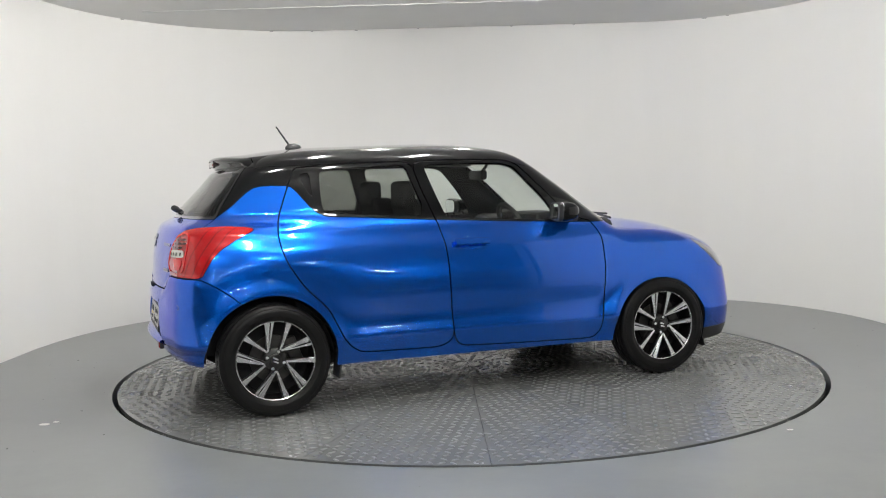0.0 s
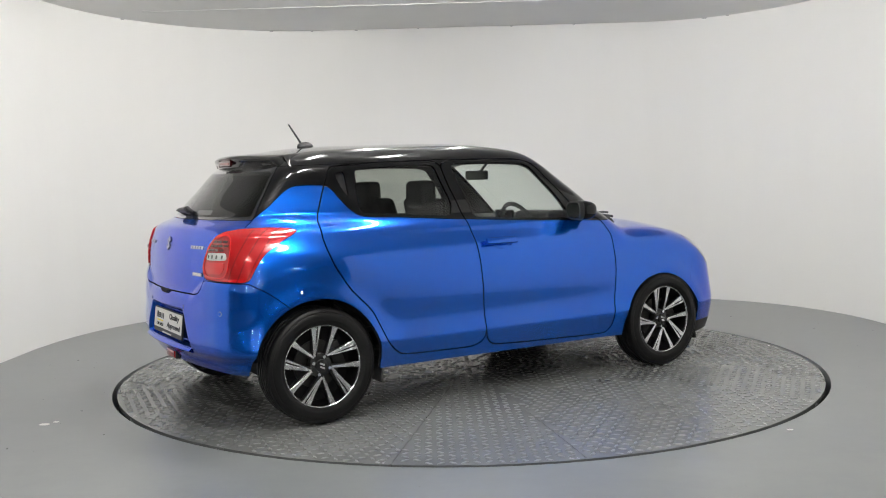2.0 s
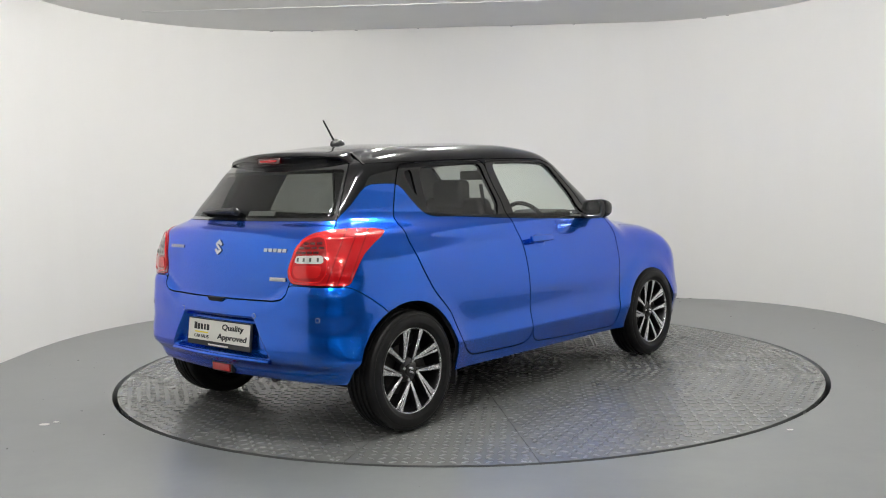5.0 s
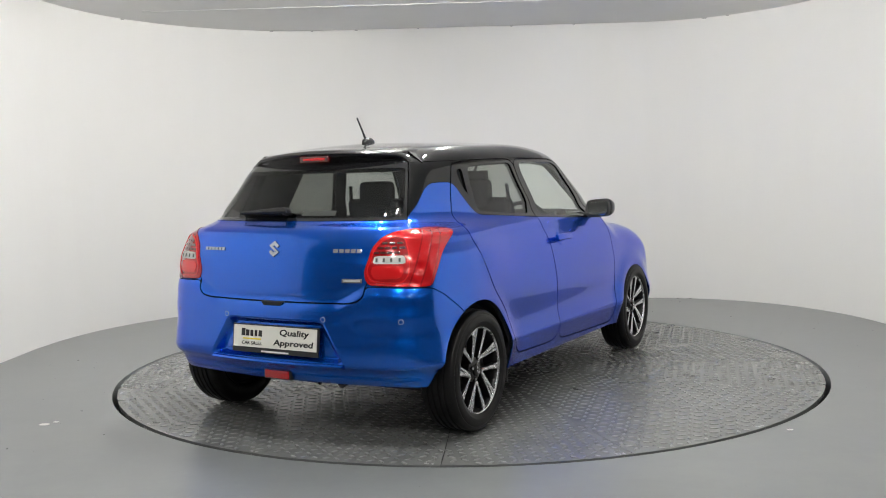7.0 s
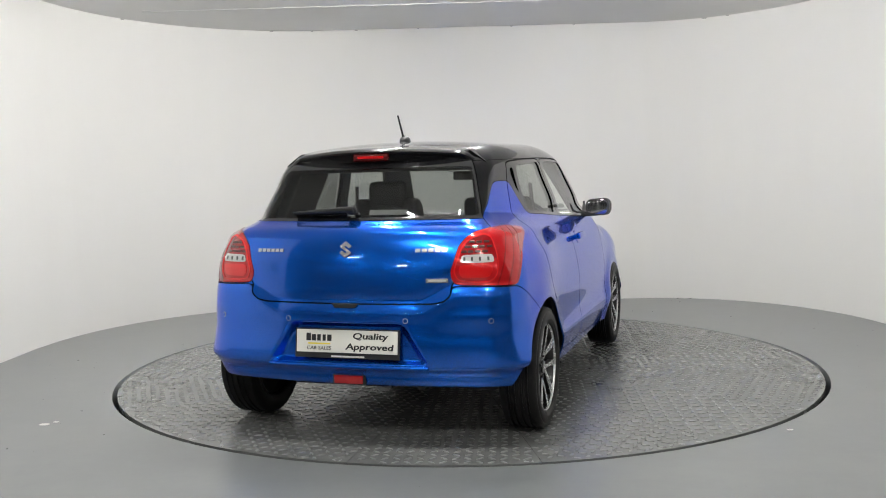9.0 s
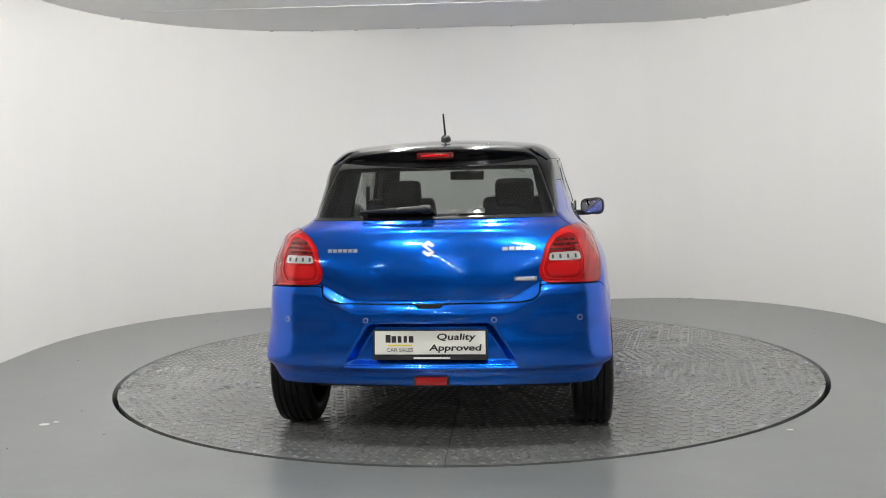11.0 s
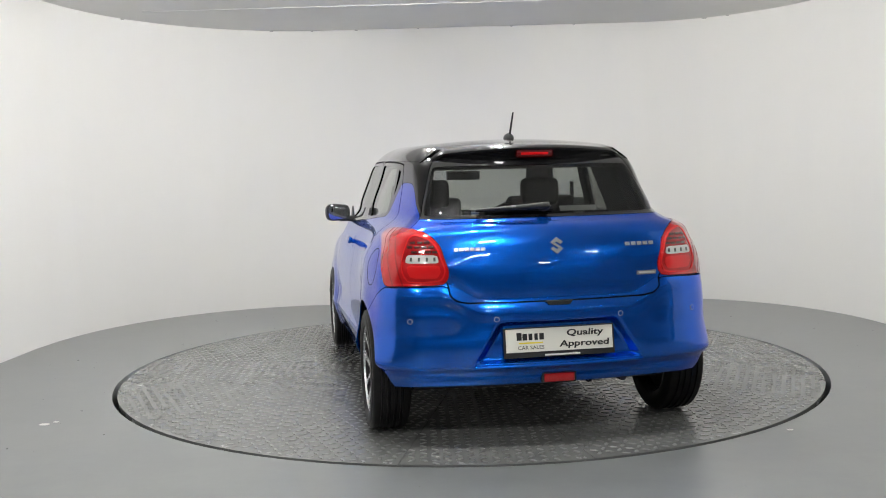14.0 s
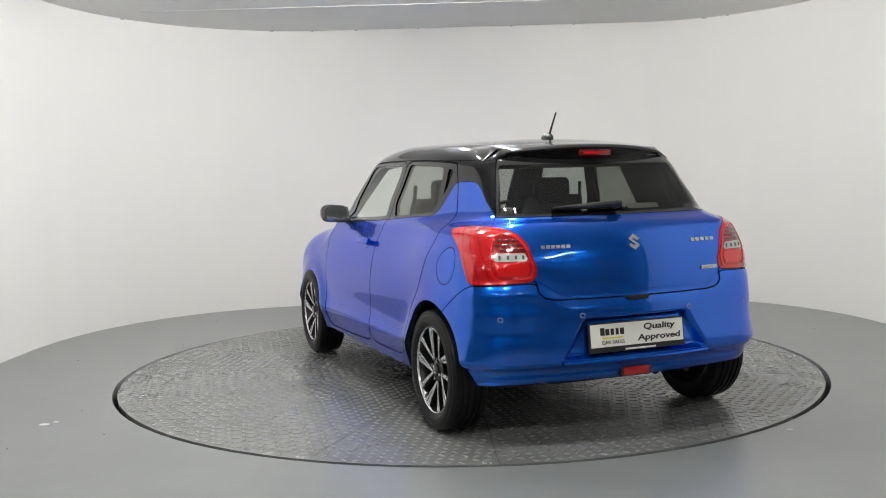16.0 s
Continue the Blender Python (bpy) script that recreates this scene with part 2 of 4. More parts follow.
def build_booth():
    line = booth_line()
    n = len(line)
    norm = []
    for i in range(n):
        a, b = Vector(line[max(i - 1, 0)]), Vector(line[min(i + 1, n - 1)])
        d = (b - a).normalized()
        norm.append((-d.y, d.x))
    levels = [-0.3] + [2.762 * i / 14 for i in range(15)]
    v, f = [], []
    for z in levels:
        for (x, y), (nx, ny) in zip(line, norm):
            w = 0.006 * noise.noise((x * 0.9, y * 0.9, z * 0.5)) + 0.003 * noise.noise((x * 3, y * 3, z * 0.7))
            w += 0.014 if x < -3.3 and y < 1.02 else 0.0
            v.append((x + nx * w, y + ny * w, z))
    for j in range(len(levels) - 1):
        f += [(j * n + i, j * n + i + 1, (j + 1) * n + i + 1, (j + 1) * n + i) for i in range(n - 1)]
    b = len(v)
    v += [(x + nx * 0.12, y + ny * 0.12, z) for z in (-0.3, 2.762) for (x, y), (nx, ny) in zip(line, norm)]
    f += [(b + i + 1, b + i, b + n + i, b + n + i + 1) for i in range(n - 1)]
    wall = link_mesh("wall_curved", v, f, WALL)
    tagged(wall, "smooth white painted curved wall of the photo booth", "wall", kind="structure")

    # floor with a round opening for the turntable
    bm = bmesh.new()
    m, hole = 192, 2.284
    inner = [bm.verts.new((hole * math.cos(2 * math.pi * i / m), hole * math.sin(2 * math.pi * i / m), 0)) for i in range(m)]
    pit = [bm.verts.new((hole * math.cos(2 * math.pi * i / m), hole * math.sin(2 * math.pi * i / m), -0.25)) for i in range(m)]
    outer = []
    for i in range(m):
        a = 2 * math.pi * i / m
        c, s = math.cos(a), math.sin(a)
        k = min(9.0 / max(abs(c), 1e-6), (4.0 if s > 0 else 27.0) / max(abs(s), 1e-6))
        outer.append(bm.verts.new((k * c, k * s, 0)))
    for i in range(m):
        j = (i + 1) % m
        bm.faces.new((inner[i], outer[i], outer[j], inner[j]))
        bm.faces.new((pit[i], inner[i], inner[j], pit[j]))
    fl = part("floor", bm, FLOOR)
    tagged(fl, "grey painted concrete floor with scuffs and stains", "floor", kind="structure")
    bm = bmesh.new()
    bmesh.ops.create_circle(bm, cap_ends=True, segments=64, radius=2.3, matrix=Matrix.Translation((0, 0, -0.25)))
    tagged(part("pit_floor", bm, PIT), "dark bottom of the turntable pit", "pit", kind="structure")

    # ceiling: a board with a slightly lower band along the back
    bm = box((18.2, 31.4, 0.12), (0, -11.5, 2.824))
    tagged(part("ceiling", bm, CEIL), "pale grey painted ceiling", "ceiling", kind="structure")
    strip = box((5.6, 0.05, 0.006), (0.05, 1.9, 2.7605), 0.002)
    tagged(part("trim", strip, CEIL), "thin painted joint strip across the ceiling", "trim", kind="structure")
    # the hall behind the camera: unseen walls, added to tone what the car reflects
    for nm, size, at in (("wall_west", (0.15, 23.6, 2.76), (-9.0, -15.2, 1.38)), ("wall_east", (0.15, 23.6, 2.76), (9.0, -15.2, 1.38)),
                         ("wall_south", (18.0, 0.15, 2.76), (0, -26.9, 1.38)),
                         ("wall_return_west", (5.5, 0.12, 2.76), (-6.25, -3.46, 1.38)), ("wall_return_east", (5.5, 0.12, 2.76), (6.25, -3.46, 1.38))):
        tagged(part(nm, box(size, at), HALL), "unseen grey wall added to close the hall", "wall", kind="structure")

    # bits of dirt and paint chips on the floor
    rnd = random.Random(5)
    v, f = [], []
    for k in range(80):
        a, r = rnd.uniform(0, 2 * math.pi), rnd.uniform(2.32, 3.5)
        cx, cy, s = r * math.cos(a), r * math.sin(a), rnd.choice((0.002, 0.003, 0.003, 0.004, 0.007))
        if cx > 3.3 or cx < -3.3 or cy > 3.0:
            continue
        b, q = len(v), rnd.randint(5, 7)
        el, tw = rnd.uniform(0.3, 1.0), rnd.uniform(0, 3)
        ring = []
        for i in range(q):
            t = 2 * math.pi * i / q
            x, y = s * math.cos(t) * rnd.uniform(0.7, 1.2), s * el * math.sin(t)
            ring.append((cx + x * math.cos(tw) - y * math.sin(tw), cy + x * math.sin(tw) + y * math.cos(tw)))
        v += [(x, y, 0.0) for x, y in ring] + [(cx + (x - cx) * 0.7, cy + (y - cy) * 0.7, s * 0.3) for x, y in ring]
        f += [(b + i, b + (i + 1) % q, b + q + (i + 1) % q, b + q + i) for i in range(q)] + [tuple(b + q + i for i in range(q))]
    ob = link_mesh("floor_debris", v, f, INK, smooth=False)
    tagged(ob, "small dark crumbs of dirt scattered on the floor", "debris", kind="stuff")
    v, f = [], []
    foot = booth_line()
    for x, s in ((-1.88, 0.02), (-1.84, 0.012), (-1.46, 0.014), (-0.92, 0.02), (-0.56, 0.010), (2.58, 0.016), (2.40, 0.03), (-3.02, 0.02), (1.2, 0.012), (0.4, 0.016)):
        k = min((i for i in range(len(foot) - 1) if foot[i][1] > 0.9), key=lambda i: abs(foot[i][0] - x))
        (ax, ay), (bx, by) = foot[k], foot[k + 1]
        d = Vector((bx - ax, by - ay)).normalized()
        b = len(v)
        for u, z in ((-s, 2.759), (-s * 0.4, 2.752), (s * 0.5, 2.750), (s, 2.759)):
            v.append((ax + d.x * u + d.y * 0.012, ay + d.y * u - d.x * 0.012, z))
        v += [(p[0] - d.y * 0.02, p[1] + d.x * 0.02, p[2]) for p in v[b:b + 4]]
        f += [(b, b + 1, b + 2, b + 3), (b, b + 4, b + 5, b + 1), (b + 1, b + 5, b + 6, b + 2), (b + 2, b + 6, b + 7, b + 3)]
    tagged(link_mesh("wall_chips", v, f, BARS, smooth=False), "small grey chips along the wall's upper edge", "wall damage", kind="stuff")
    for i, (x, y, s) in enumerate(((-2.27, -1.42, 0.028), (-2.23, -1.37, 0.016), (1.56, -1.78, 0.016))):
        bm = bmesh.new()
        bmesh.ops.create_circle(bm, cap_ends=True, segments=9, radius=s)
        for w in bm.verts:
            w.co.y *= 0.5 + 0.3 * rnd.random()
            w.co.x *= 0.8 + 0.4 * rnd.random()
        r = bmesh.ops.extrude_face_region(bm, geom=list(bm.faces))
        bmesh.ops.translate(bm, vec=(0, 0, 0.003), verts=[g for g in r["geom"] if isinstance(g, bmesh.types.BMVert)])
        bmesh.ops.translate(bm, vec=(x, y, 0.0), verts=bm.verts)
        tagged(part("paint_chip", bm, WALL), "flake of white paint lying on the grey floor", "paint chip", group="paint chips on the floor")


def build_turntable():
    """Sixteen wedge-shaped plates, each with its raised bars."""
    root = tagged(empty("turntable"), "round steel turntable of worn grey tread plates", "turntable")
    root.empty_display_size = 0.1
    R, n, step = 2.254, 16, 2 * math.pi / 16
    off = radians(2.5)
    base = part("rim_ring", turned([(2.20, -0.03), (R - 0.004, -0.03), (R - 0.004, -0.16), (2.20, -0.16)], 128, True), PIT, root, "dark steel ring under the plates")
    base.matrix_basis = Matrix(((1, 0, 0, 0), (0, 0, -1, 0), (0, 1, 0, 0), (0, 0, 0, 1)))
    gap = 0.0011
    # wedge
    arc = [(R * math.cos(step * i / 14), R * math.sin(step * i / 14)) for i in range(15)]
    cut = gap / math.sin(step / 2)
    wedge = [(cut * math.cos(step / 2), cut * math.sin(step / 2))]
    for i, (x, y) in enumerate(arc):
        k = gap / R
        a = min(max(step * i / 14, k), step - k)
        wedge.append((R * math.cos(a), R * math.sin(a)))
    bm = slab(wedge, -0.025, 0.0, "z")
    first = part("plate", bm, TREAD, root)
    # raised bars, alternating in direction, in rows square to the wedge's middle
    v, f = [], []
    pitch, mid = 0.054, step / 2
    ca, sa = math.cos(mid), math.sin(mid)
    rnd = random.Random(3)
    for iu in range(0, 42):
        for iv in range(-9, 10):
            u, w = 0.05 + iu * pitch, iv * pitch
            x, y = u * ca - w * sa, u * sa + w * ca
            r, a = math.hypot(x, y), math.atan2(y, x)
            if r > R - 0.022 or r < 0.08 or not (0.016 / r < a < step - 0.016 / r):
                continue
            d = mid + radians(45 if (iu + iv) % 2 else -45)
            hl, hw, h = 0.0240, 0.0105, 0.0033 * rnd.uniform(0.7, 1.05)
            c, s = math.cos(d), math.sin(d)
            b = len(v)
            ring = [(-1, 0), (-0.5, -0.9), (0.5, -0.9), (1, 0), (0.5, 0.9), (-0.5, 0.9)]
            for k, z in ((1.0, 0.0), (0.62, h)):
                for p, q in ring:
                    p, q = p * hl * (k if z == 0 else 0.8), q * hw * k
                    v.append((x + p * c - q * s, y + p * s + q * c, z))
            f += [(b + i, b + (i + 1) % 6, b + 6 + (i + 1) % 6, b + 6 + i) for i in range(6)] + [tuple(b + 6 + i for i in range(6))]
    lug = link_mesh("tread", v, f, LUG, first, smooth=False)
    tagged(lug, kind="stuff")
    for i in range(n):
        if i == 0:
            pl, tr = first, lug
        else:
            pl = new("plate", first.data)
            pl.parent = root
            tr = new("tread", lug.data)
            tr.parent = pl
            tagged(tr, kind="stuff")
        pl.matrix_basis = pose(0, 0, 0, 0, 0, math.degrees(off + i * step))
    return root


def build_lights():
    """Tube lights over the booth and in rows along the hall."""
    root = tagged(empty("tube_light"), "white ceiling batten with a bright tube", "ceiling light", group="tube lights under the ceiling")
    # the wide plate is added to keep the tube's light off the ceiling
    part("housing", merge(box((0.08, 0.40, 0.045), (0, 0, -0.0235), 0.004), box((0.20, 0.42, 0.010), (0, 0, -0.050), 0.002)), HOUSING, root)
    part("tube", box((0.046, 0.30, 0.046), (0, 0, -0.079), 0.018, segments=3), TUBE, root, "bright white diffuser")
    # the last two, towards the camera, are added to brighten doors and near floor
    spots = [(-0.55, 0.86, 0), (0.25, 0.86, 0), (-0.70, -0.75, 0), (0.22, -0.75, 0), (-0.65, -2.50, 0), (0.18, -2.50, 0), (-1.15, -4.7, 60), (0.75, -4.7, -60)]
    for i, (x, y, a) in enumerate(spots):
        m = pose(x, y, 2.762, 0, 0, a)
        if i == 0:
            root.matrix_basis = m
        else:
            copy_thing(root, m)
    far = tagged(empty("hall_tube_light"), "white ceiling batten with a bright tube in the hall", "ceiling light", group="tube lights in the hall")
    # same added plate, screening the ceiling from the tube
    part("housing", merge(box((0.08, 0.66, 0.045), (0, 0, -0.0235), 0.004), box((0.16, 0.68, 0.010), (0, 0, -0.050), 0.002)), HOUSING, far)
    part("tube", box((0.060, 0.62, 0.046), (0, 0, -0.079), 0.018, segments=3), FAR_TUBE, far, "bright white diffuser")
    spots = [(sx * 1.5, y, 0) for sx in (-1, 1) for y in (-8.6, -10.4, -12.2, -14.0, -16.5, -19.5)]
    spots += [(x, y, 90) for x in (-5.5, 5.5) for y in (-8.0, -12.5)]
    for i, (x, y, a) in enumerate(spots):
        m = pose(x, y, 2.762, 0, 0, a)
        if i == 0:
            far.matrix_basis = m
        else:
            copy_thing(far, m)


build_booth()
TABLE = build_turntable()
build_lights()
# ---------------------------------------------------------------- car body shape
# Car space: x forward from the middle of the wheelbase, y to its left, z up from the tyres' contact.


def spline(xs, ys):
    """Natural cubic through the knots, straight beyond them."""
    xs, ys = np.asarray(xs, float), np.asarray(ys, float)
    n, h = len(xs), np.diff(xs)
    a, b = np.zeros((n, n)), np.zeros(n)
    a[0, 0] = a[-1, -1] = 1
    for i in range(1, n - 1):
        a[i, i - 1:i + 2] = h[i - 1], 2 * (h[i - 1] + h[i]), h[i]
        b[i] = 6 * ((ys[i + 1] - ys[i]) / h[i] - (ys[i] - ys[i - 1]) / h[i - 1])
    m = np.linalg.solve(a, b)

    def at(x):
        x = np.asarray(x, float)
        xc = np.clip(x, xs[0], xs[-1])
        i = np.clip(np.searchsorted(xs, xc) - 1, 0, n - 2)
        u, v = xs[i + 1] - xc, xc - xs[i]
        y = (m[i] * u ** 3 + m[i + 1] * v ** 3) / (6 * h[i]) + (ys[i] / h[i] - m[i] * h[i] / 6) * u + (ys[i + 1] / h[i] - m[i + 1] * h[i] / 6) * v
        s0 = (ys[1] - ys[0]) / h[0] - h[0] * (2 * m[0] + m[1]) / 6
        s1 = (ys[-1] - ys[-2]) / h[-1] + h[-1] * (m[-2] + 2 * m[-1]) / 6
        return y + np.minimum(x - xs[0], 0) * s0 + np.maximum(x - xs[-1], 0) * s1
    return at


def ease(u):
    u = np.clip(u, 0, 1)
    return u * u * (3 - 2 * u)


def smax(a, b, k):
    h = np.maximum(k - np.abs(a - b), 0) / k
    return np.maximum(a, b) + h * h * k * 0.25


# half width of the flank by height, amidships
FLANK = spline((0.16, 0.22, 0.27, 0.32, 0.37, 0.40, 0.44, 0.50, 0.60, 0.72, 0.82, 0.90, 0.96, 1.00, 1.04, 1.10, 1.20, 1.30, 1.38, 1.50),
               (0.7921, 0.8046, 0.8170, 0.8310, 0.8430, 0.8440, 0.8360, 0.8300, 0.8345, 0.8265, 0.8076, 0.7840, 0.7580, 0.7430, 0.7130, 0.6977, 0.6680, 0.6370, 0.6180, 0.5700))
# tail on the centre line, by height
TAIL = spline((0.18, 0.26, 0.31, 0.36, 0.385, 0.41, 0.50, 0.60, 0.65, 0.675, 0.695, 0.715, 0.74, 0.80, 0.88, 0.95, 1.00, 1.035, 1.06, 1.09, 1.15, 1.25, 1.33, 1.42, 1.50),
              (1.5858, 1.7029, 1.7520, 1.7760, 1.8000, 1.8080, 1.8066, 1.7951, 1.7914, 1.7820, 1.7735, 1.7735, 1.7740, 1.7710, 1.7620, 1.7480, 1.7300, 1.6990, 1.6488, 1.6224, 1.5705, 1.4720, 1.4050, 1.3350, 1.2800))
# roof, windscreen and bonnet on the centre line, by length
TOP = spline((-1.7, -1.45, -1.2, -1.0, -0.7, -0.35, 0.0, 0.18, 0.34, 0.48, 0.62, 0.80, 0.96, 1.06, 1.16, 1.30, 1.50, 1.70, 1.85, 2.0),
             (1.3369, 1.3861, 1.4330, 1.4590, 1.4715, 1.4795, 1.4785, 1.4629, 1.4354, 1.3762, 1.2901, 1.1630, 1.0451, 0.9841, 0.9653, 0.9589, 0.9331, 0.8786, 0.8040, 0.6523))
NOSE = spline((0.15, 0.25, 0.35, 0.5, 0.65, 0.75, 0.85, 1.0), (1.9422, 1.9871, 1.9921, 1.9791, 1.9472, 1.9073, 1.8276, 1.5883))


def field(p):
    """Below zero inside the car's body."""
    x, q, z = p[:, 0], np.abs(p[:, 1]), p[:, 2]
    up = ease((z - 0.98) / 0.12)
    # flank: waist, haunches over the wheels, greenhouse drawn in to the rear, nose drawn in
    w = FLANK(z)
    door = ease((x + 0.95) / 0.25) * ease((0.98 - x) / 0.25)
    w = w + (1 - door) * (1 - up) * 0.012 * np.exp(-((z - 0.45) / 0.09) ** 2)
    w = w + 0.0360 * np.exp(-((x + 1.1688) / 0.36) ** 2) * np.exp(-((z - 0.86) / 0.17) ** 2)
    w = w + -0.0149 * np.exp(-((x - 1.22) / 0.34) ** 2) * np.exp(-((z - 0.74) / 0.20) ** 2)
    for cx, cz in ((-1.24, 0.30), (1.205, 0.285)):
        r = np.hypot(x - cx, z - cz)
        w = w + 0.017 * np.exp(-((r - 0.35) / 0.075) ** 2) * (1 - up)
    w = w - (1 - up) * (0.0450 * np.maximum(0, (-1.25 - x) / 0.5) ** 2 + 0.0689 * np.maximum(0, (x - 1.25) / 0.6) ** 2)
    w = w - up * (0.1115 * np.maximum(0, (-0.45 - x) / 1.05) ** 1.7 + 0.03 * np.maximum(0, x / 0.8) ** 2)
    w = w - 0.022 * ease((0.405 - z) / 0.05) * ease((-1.42 - x) / 0.15)
    w = w + 0.017 * ease((z - 1.12) / 0.22) * ease((-0.35 - x) / 0.7)
    side = q - w
    # tail, with the number plate's recess and the step over the bumper, which climbs to the lamps
    zs = z - 0.085 * ease((q - 0.34) / 0.22) * ease((z - 0.52) / 0.12) * ease((0.98 - z) / 0.15)
    g = TAIL(zs) - (0.1773 - -0.1408 * up) * q * q
    half = 0.385 - (z - 0.41) * 0.62
    recess = ease((half - q) / 0.055 + 0.5) * ease((0.585 - z) / 0.03 + 0.5) * ease((z - 0.408) / 0.03 + 0.5)
    g = g - 0.045 * recess
    tail = -x - g
    nose = x - (NOSE(z) - 0.2747 * q * q)
    xs = x + 0.1785 * q * q * ease((x - 0.1) / 0.5)
    top = z - (TOP(xs) - 0.1199 * q * q)
    f = smax(side, tail, 0.16 - 0.06 * up)
    f = smax(f, nose, 0.22)
    return smax(f, top, 0.11)


def slope(p):
    e, g = 1e-4, np.zeros_like(p)
    for i in range(3):
        d = np.zeros(3)
        d[i] = e
        g[:, i] = field(p + d) - field(p - d)
    return g / np.maximum(np.linalg.norm(g, axis=1, keepdims=True), 1e-12)


def cast(o, d, far=1.9, steps=44):
    """Where rays from inside the body leave it."""
    lo, hi = np.zeros(len(o)), np.full(len(o), far)
    done = np.zeros(len(o), bool)
    for s in np.linspace(0, far, steps)[1:]:
        out = field(o + d * s) > 0
        hi[out & ~done] = s
        done |= out
        lo[~done] = s
    for _ in range(24):
        mid = (lo + hi) / 2
        out = field(o + d * mid[:, None]) > 0
        hi, lo = np.where(out, mid, hi), np.where(out, lo, mid)
    return o + d * hi[:, None]


def shell():
    """The right half of the body as quads: corners, their normals and faces."""
    x0, x1, y1, z0, z1 = -1.38, 1.30, 0.44, 0.16, 0.78
    ring = [(x0, -y, -1.0, 0.0) for y in np.linspace(0, y1, 52)[:-1]]
    ring += [(x0, -y1, -math.cos(a), -math.sin(a)) for a in np.linspace(0, math.pi / 2, 46)[:-1]]
    ring += [(x, -y1, 0.0, -1.0) for x in np.linspace(x0, x1, 190)[:-1]]
    ring += [(x1, -y1, math.sin(a), -math.cos(a)) for a in np.linspace(0, math.pi / 2, 26)[:-1]]
    ring += [(x1, -y, 1.0, 0.0) for y in np.linspace(y1, 0, 14)]
    lift = [(z, 0.0) for z in np.linspace(z0, z1, 72)[:-1]] + [(z1, a) for a in np.linspace(0, math.pi / 2, 84)]
    n, m = len(ring), len(lift)
    rg, lf = np.array(ring), np.array(lift)
    o, d = np.zeros((m, n, 3)), np.zeros((m, n, 3))
    o[..., :2], o[..., 2] = rg[None, :, :2], lf[:, None, 0]
    d[..., :2], d[..., 2] = rg[None, :, 2:] * np.cos(lf[:, None, 1:]), np.sin(lf[:, None, 1])
    p = cast(o.reshape(-1, 3), d.reshape(-1, 3))
    faces = [(j * n + i, j * n + i + 1, (j + 1) * n + i + 1, (j + 1) * n + i) for j in range(m - 1) for i in range(n - 1)]
    # the lid over the inner box, on the same columns as the flank
    ux, uy = np.linspace(x0, x1, 190), np.linspace(0, y1, 34)
    o = np.array([(x, -y, z1) for y in uy for x in ux])
    c = cast(o, np.tile((0.0, 0.0, 1.0), (len(o), 1)))
    b, k = len(p), len(ux)
    faces += [(b + j * k + i, b + (j + 1) * k + i, b + (j + 1) * k + i + 1, b + j * k + i + 1) for j in range(len(uy) - 1) for i in range(k - 1)]
    p = np.vstack((p, c))
    return p, slope(p), faces


# ---------------------------------------------------------------- cutting the body into panels
class Skin:
    """Corners shared by all panels of the right half, and the faces of what is left to cut."""

    def __init__(self):
        p, n, f = shell()
        self.p, self.faces = [tuple(v) for v in p], f

    def split(self, faces, gauge, gap=0.0):
        """The faces where the gauge is below -gap, and those where it is above +gap."""
        g = gauge(np.array(self.p))
        return self.keep(faces, g + gap, -1), self.keep(faces, g - gap, 1)

    def keep(self, faces, g, sign):
        g = (g * sign).tolist()      # above zero stays
        p, out, new_at = self.p, [], {}
        for f in faces:
            inside = [g[i] > 0 for i in f]
            if all(inside):
                out.append(f)
                continue
            if not any(inside):
                continue
            poly = []
            for k, i in enumerate(f):
                j = f[k - 1]
                if inside[k] != inside[k - 1]:
                    key = (min(i, j), max(i, j))
                    if key not in new_at:
                        u = g[key[0]] / (g[key[0]] - g[key[1]])
                        a, b = p[key[0]], p[key[1]]
                        new_at[key] = len(p)
                        p.append(tuple(a[c] + (b[c] - a[c]) * u for c in range(3)))
                        g.append(0.0)
                    poly.append(new_at[key])
                if inside[k]:
                    poly.append(i)
            if len(poly) > 2:
                out.append(tuple(poly))
        return out


def polygon(pts, r=0.0):
    """A signed distance to an outline, below zero inside, its corners rounded by r."""
    a = np.array(pts, float)
    b = np.roll(a, -1, axis=0)

    def at(u, v):
        d, inside = np.full(len(u), 1e9), np.zeros(len(u), bool)
        for (x0, y0), (x1, y1) in zip(a, b):
            ex, ey = x1 - x0, y1 - y0
            t = np.clip(((u - x0) * ex + (v - y0) * ey) / (ex * ex + ey * ey), 0, 1)
            d = np.minimum(d, np.hypot(u - x0 - t * ex, v - y0 - t * ey))
            if y0 != y1:
                inside ^= ((y0 > v) != (y1 > v)) & (u < ex * (v - y0) / ey + x0)
        return np.where(inside, -d, d) - r
    return at


def rounded(pts, steps=4, reach=0.35):
    """An outline with its corners eased."""
    out, n = [], len(pts)
    for i in range(n):
        a, b, c = (Vector(pts[(i + k) % n]) for k in (-1, 0, 1))
        p, q = b + (a - b) * reach, b + (c - b) * reach
        for s in range(steps + 1):
            t = s / steps
            out.append(tuple(p * (1 - t) ** 2 + b * 2 * t * (1 - t) + q * t * t))
    return out


def side_gauge(pts, reach=0.3):
    g = polygon(rounded(pts, 4, reach))
    return lambda p: g(p[:, 0], p[:, 2])


def wrap_gauge(pts, reach=0.3):
    """Outlines round the rear corner, drawn over x + |y|."""
    g = polygon(rounded(pts, 4, reach))
    return lambda p: g(p[:, 0] + np.abs(p[:, 1]), p[:, 2])


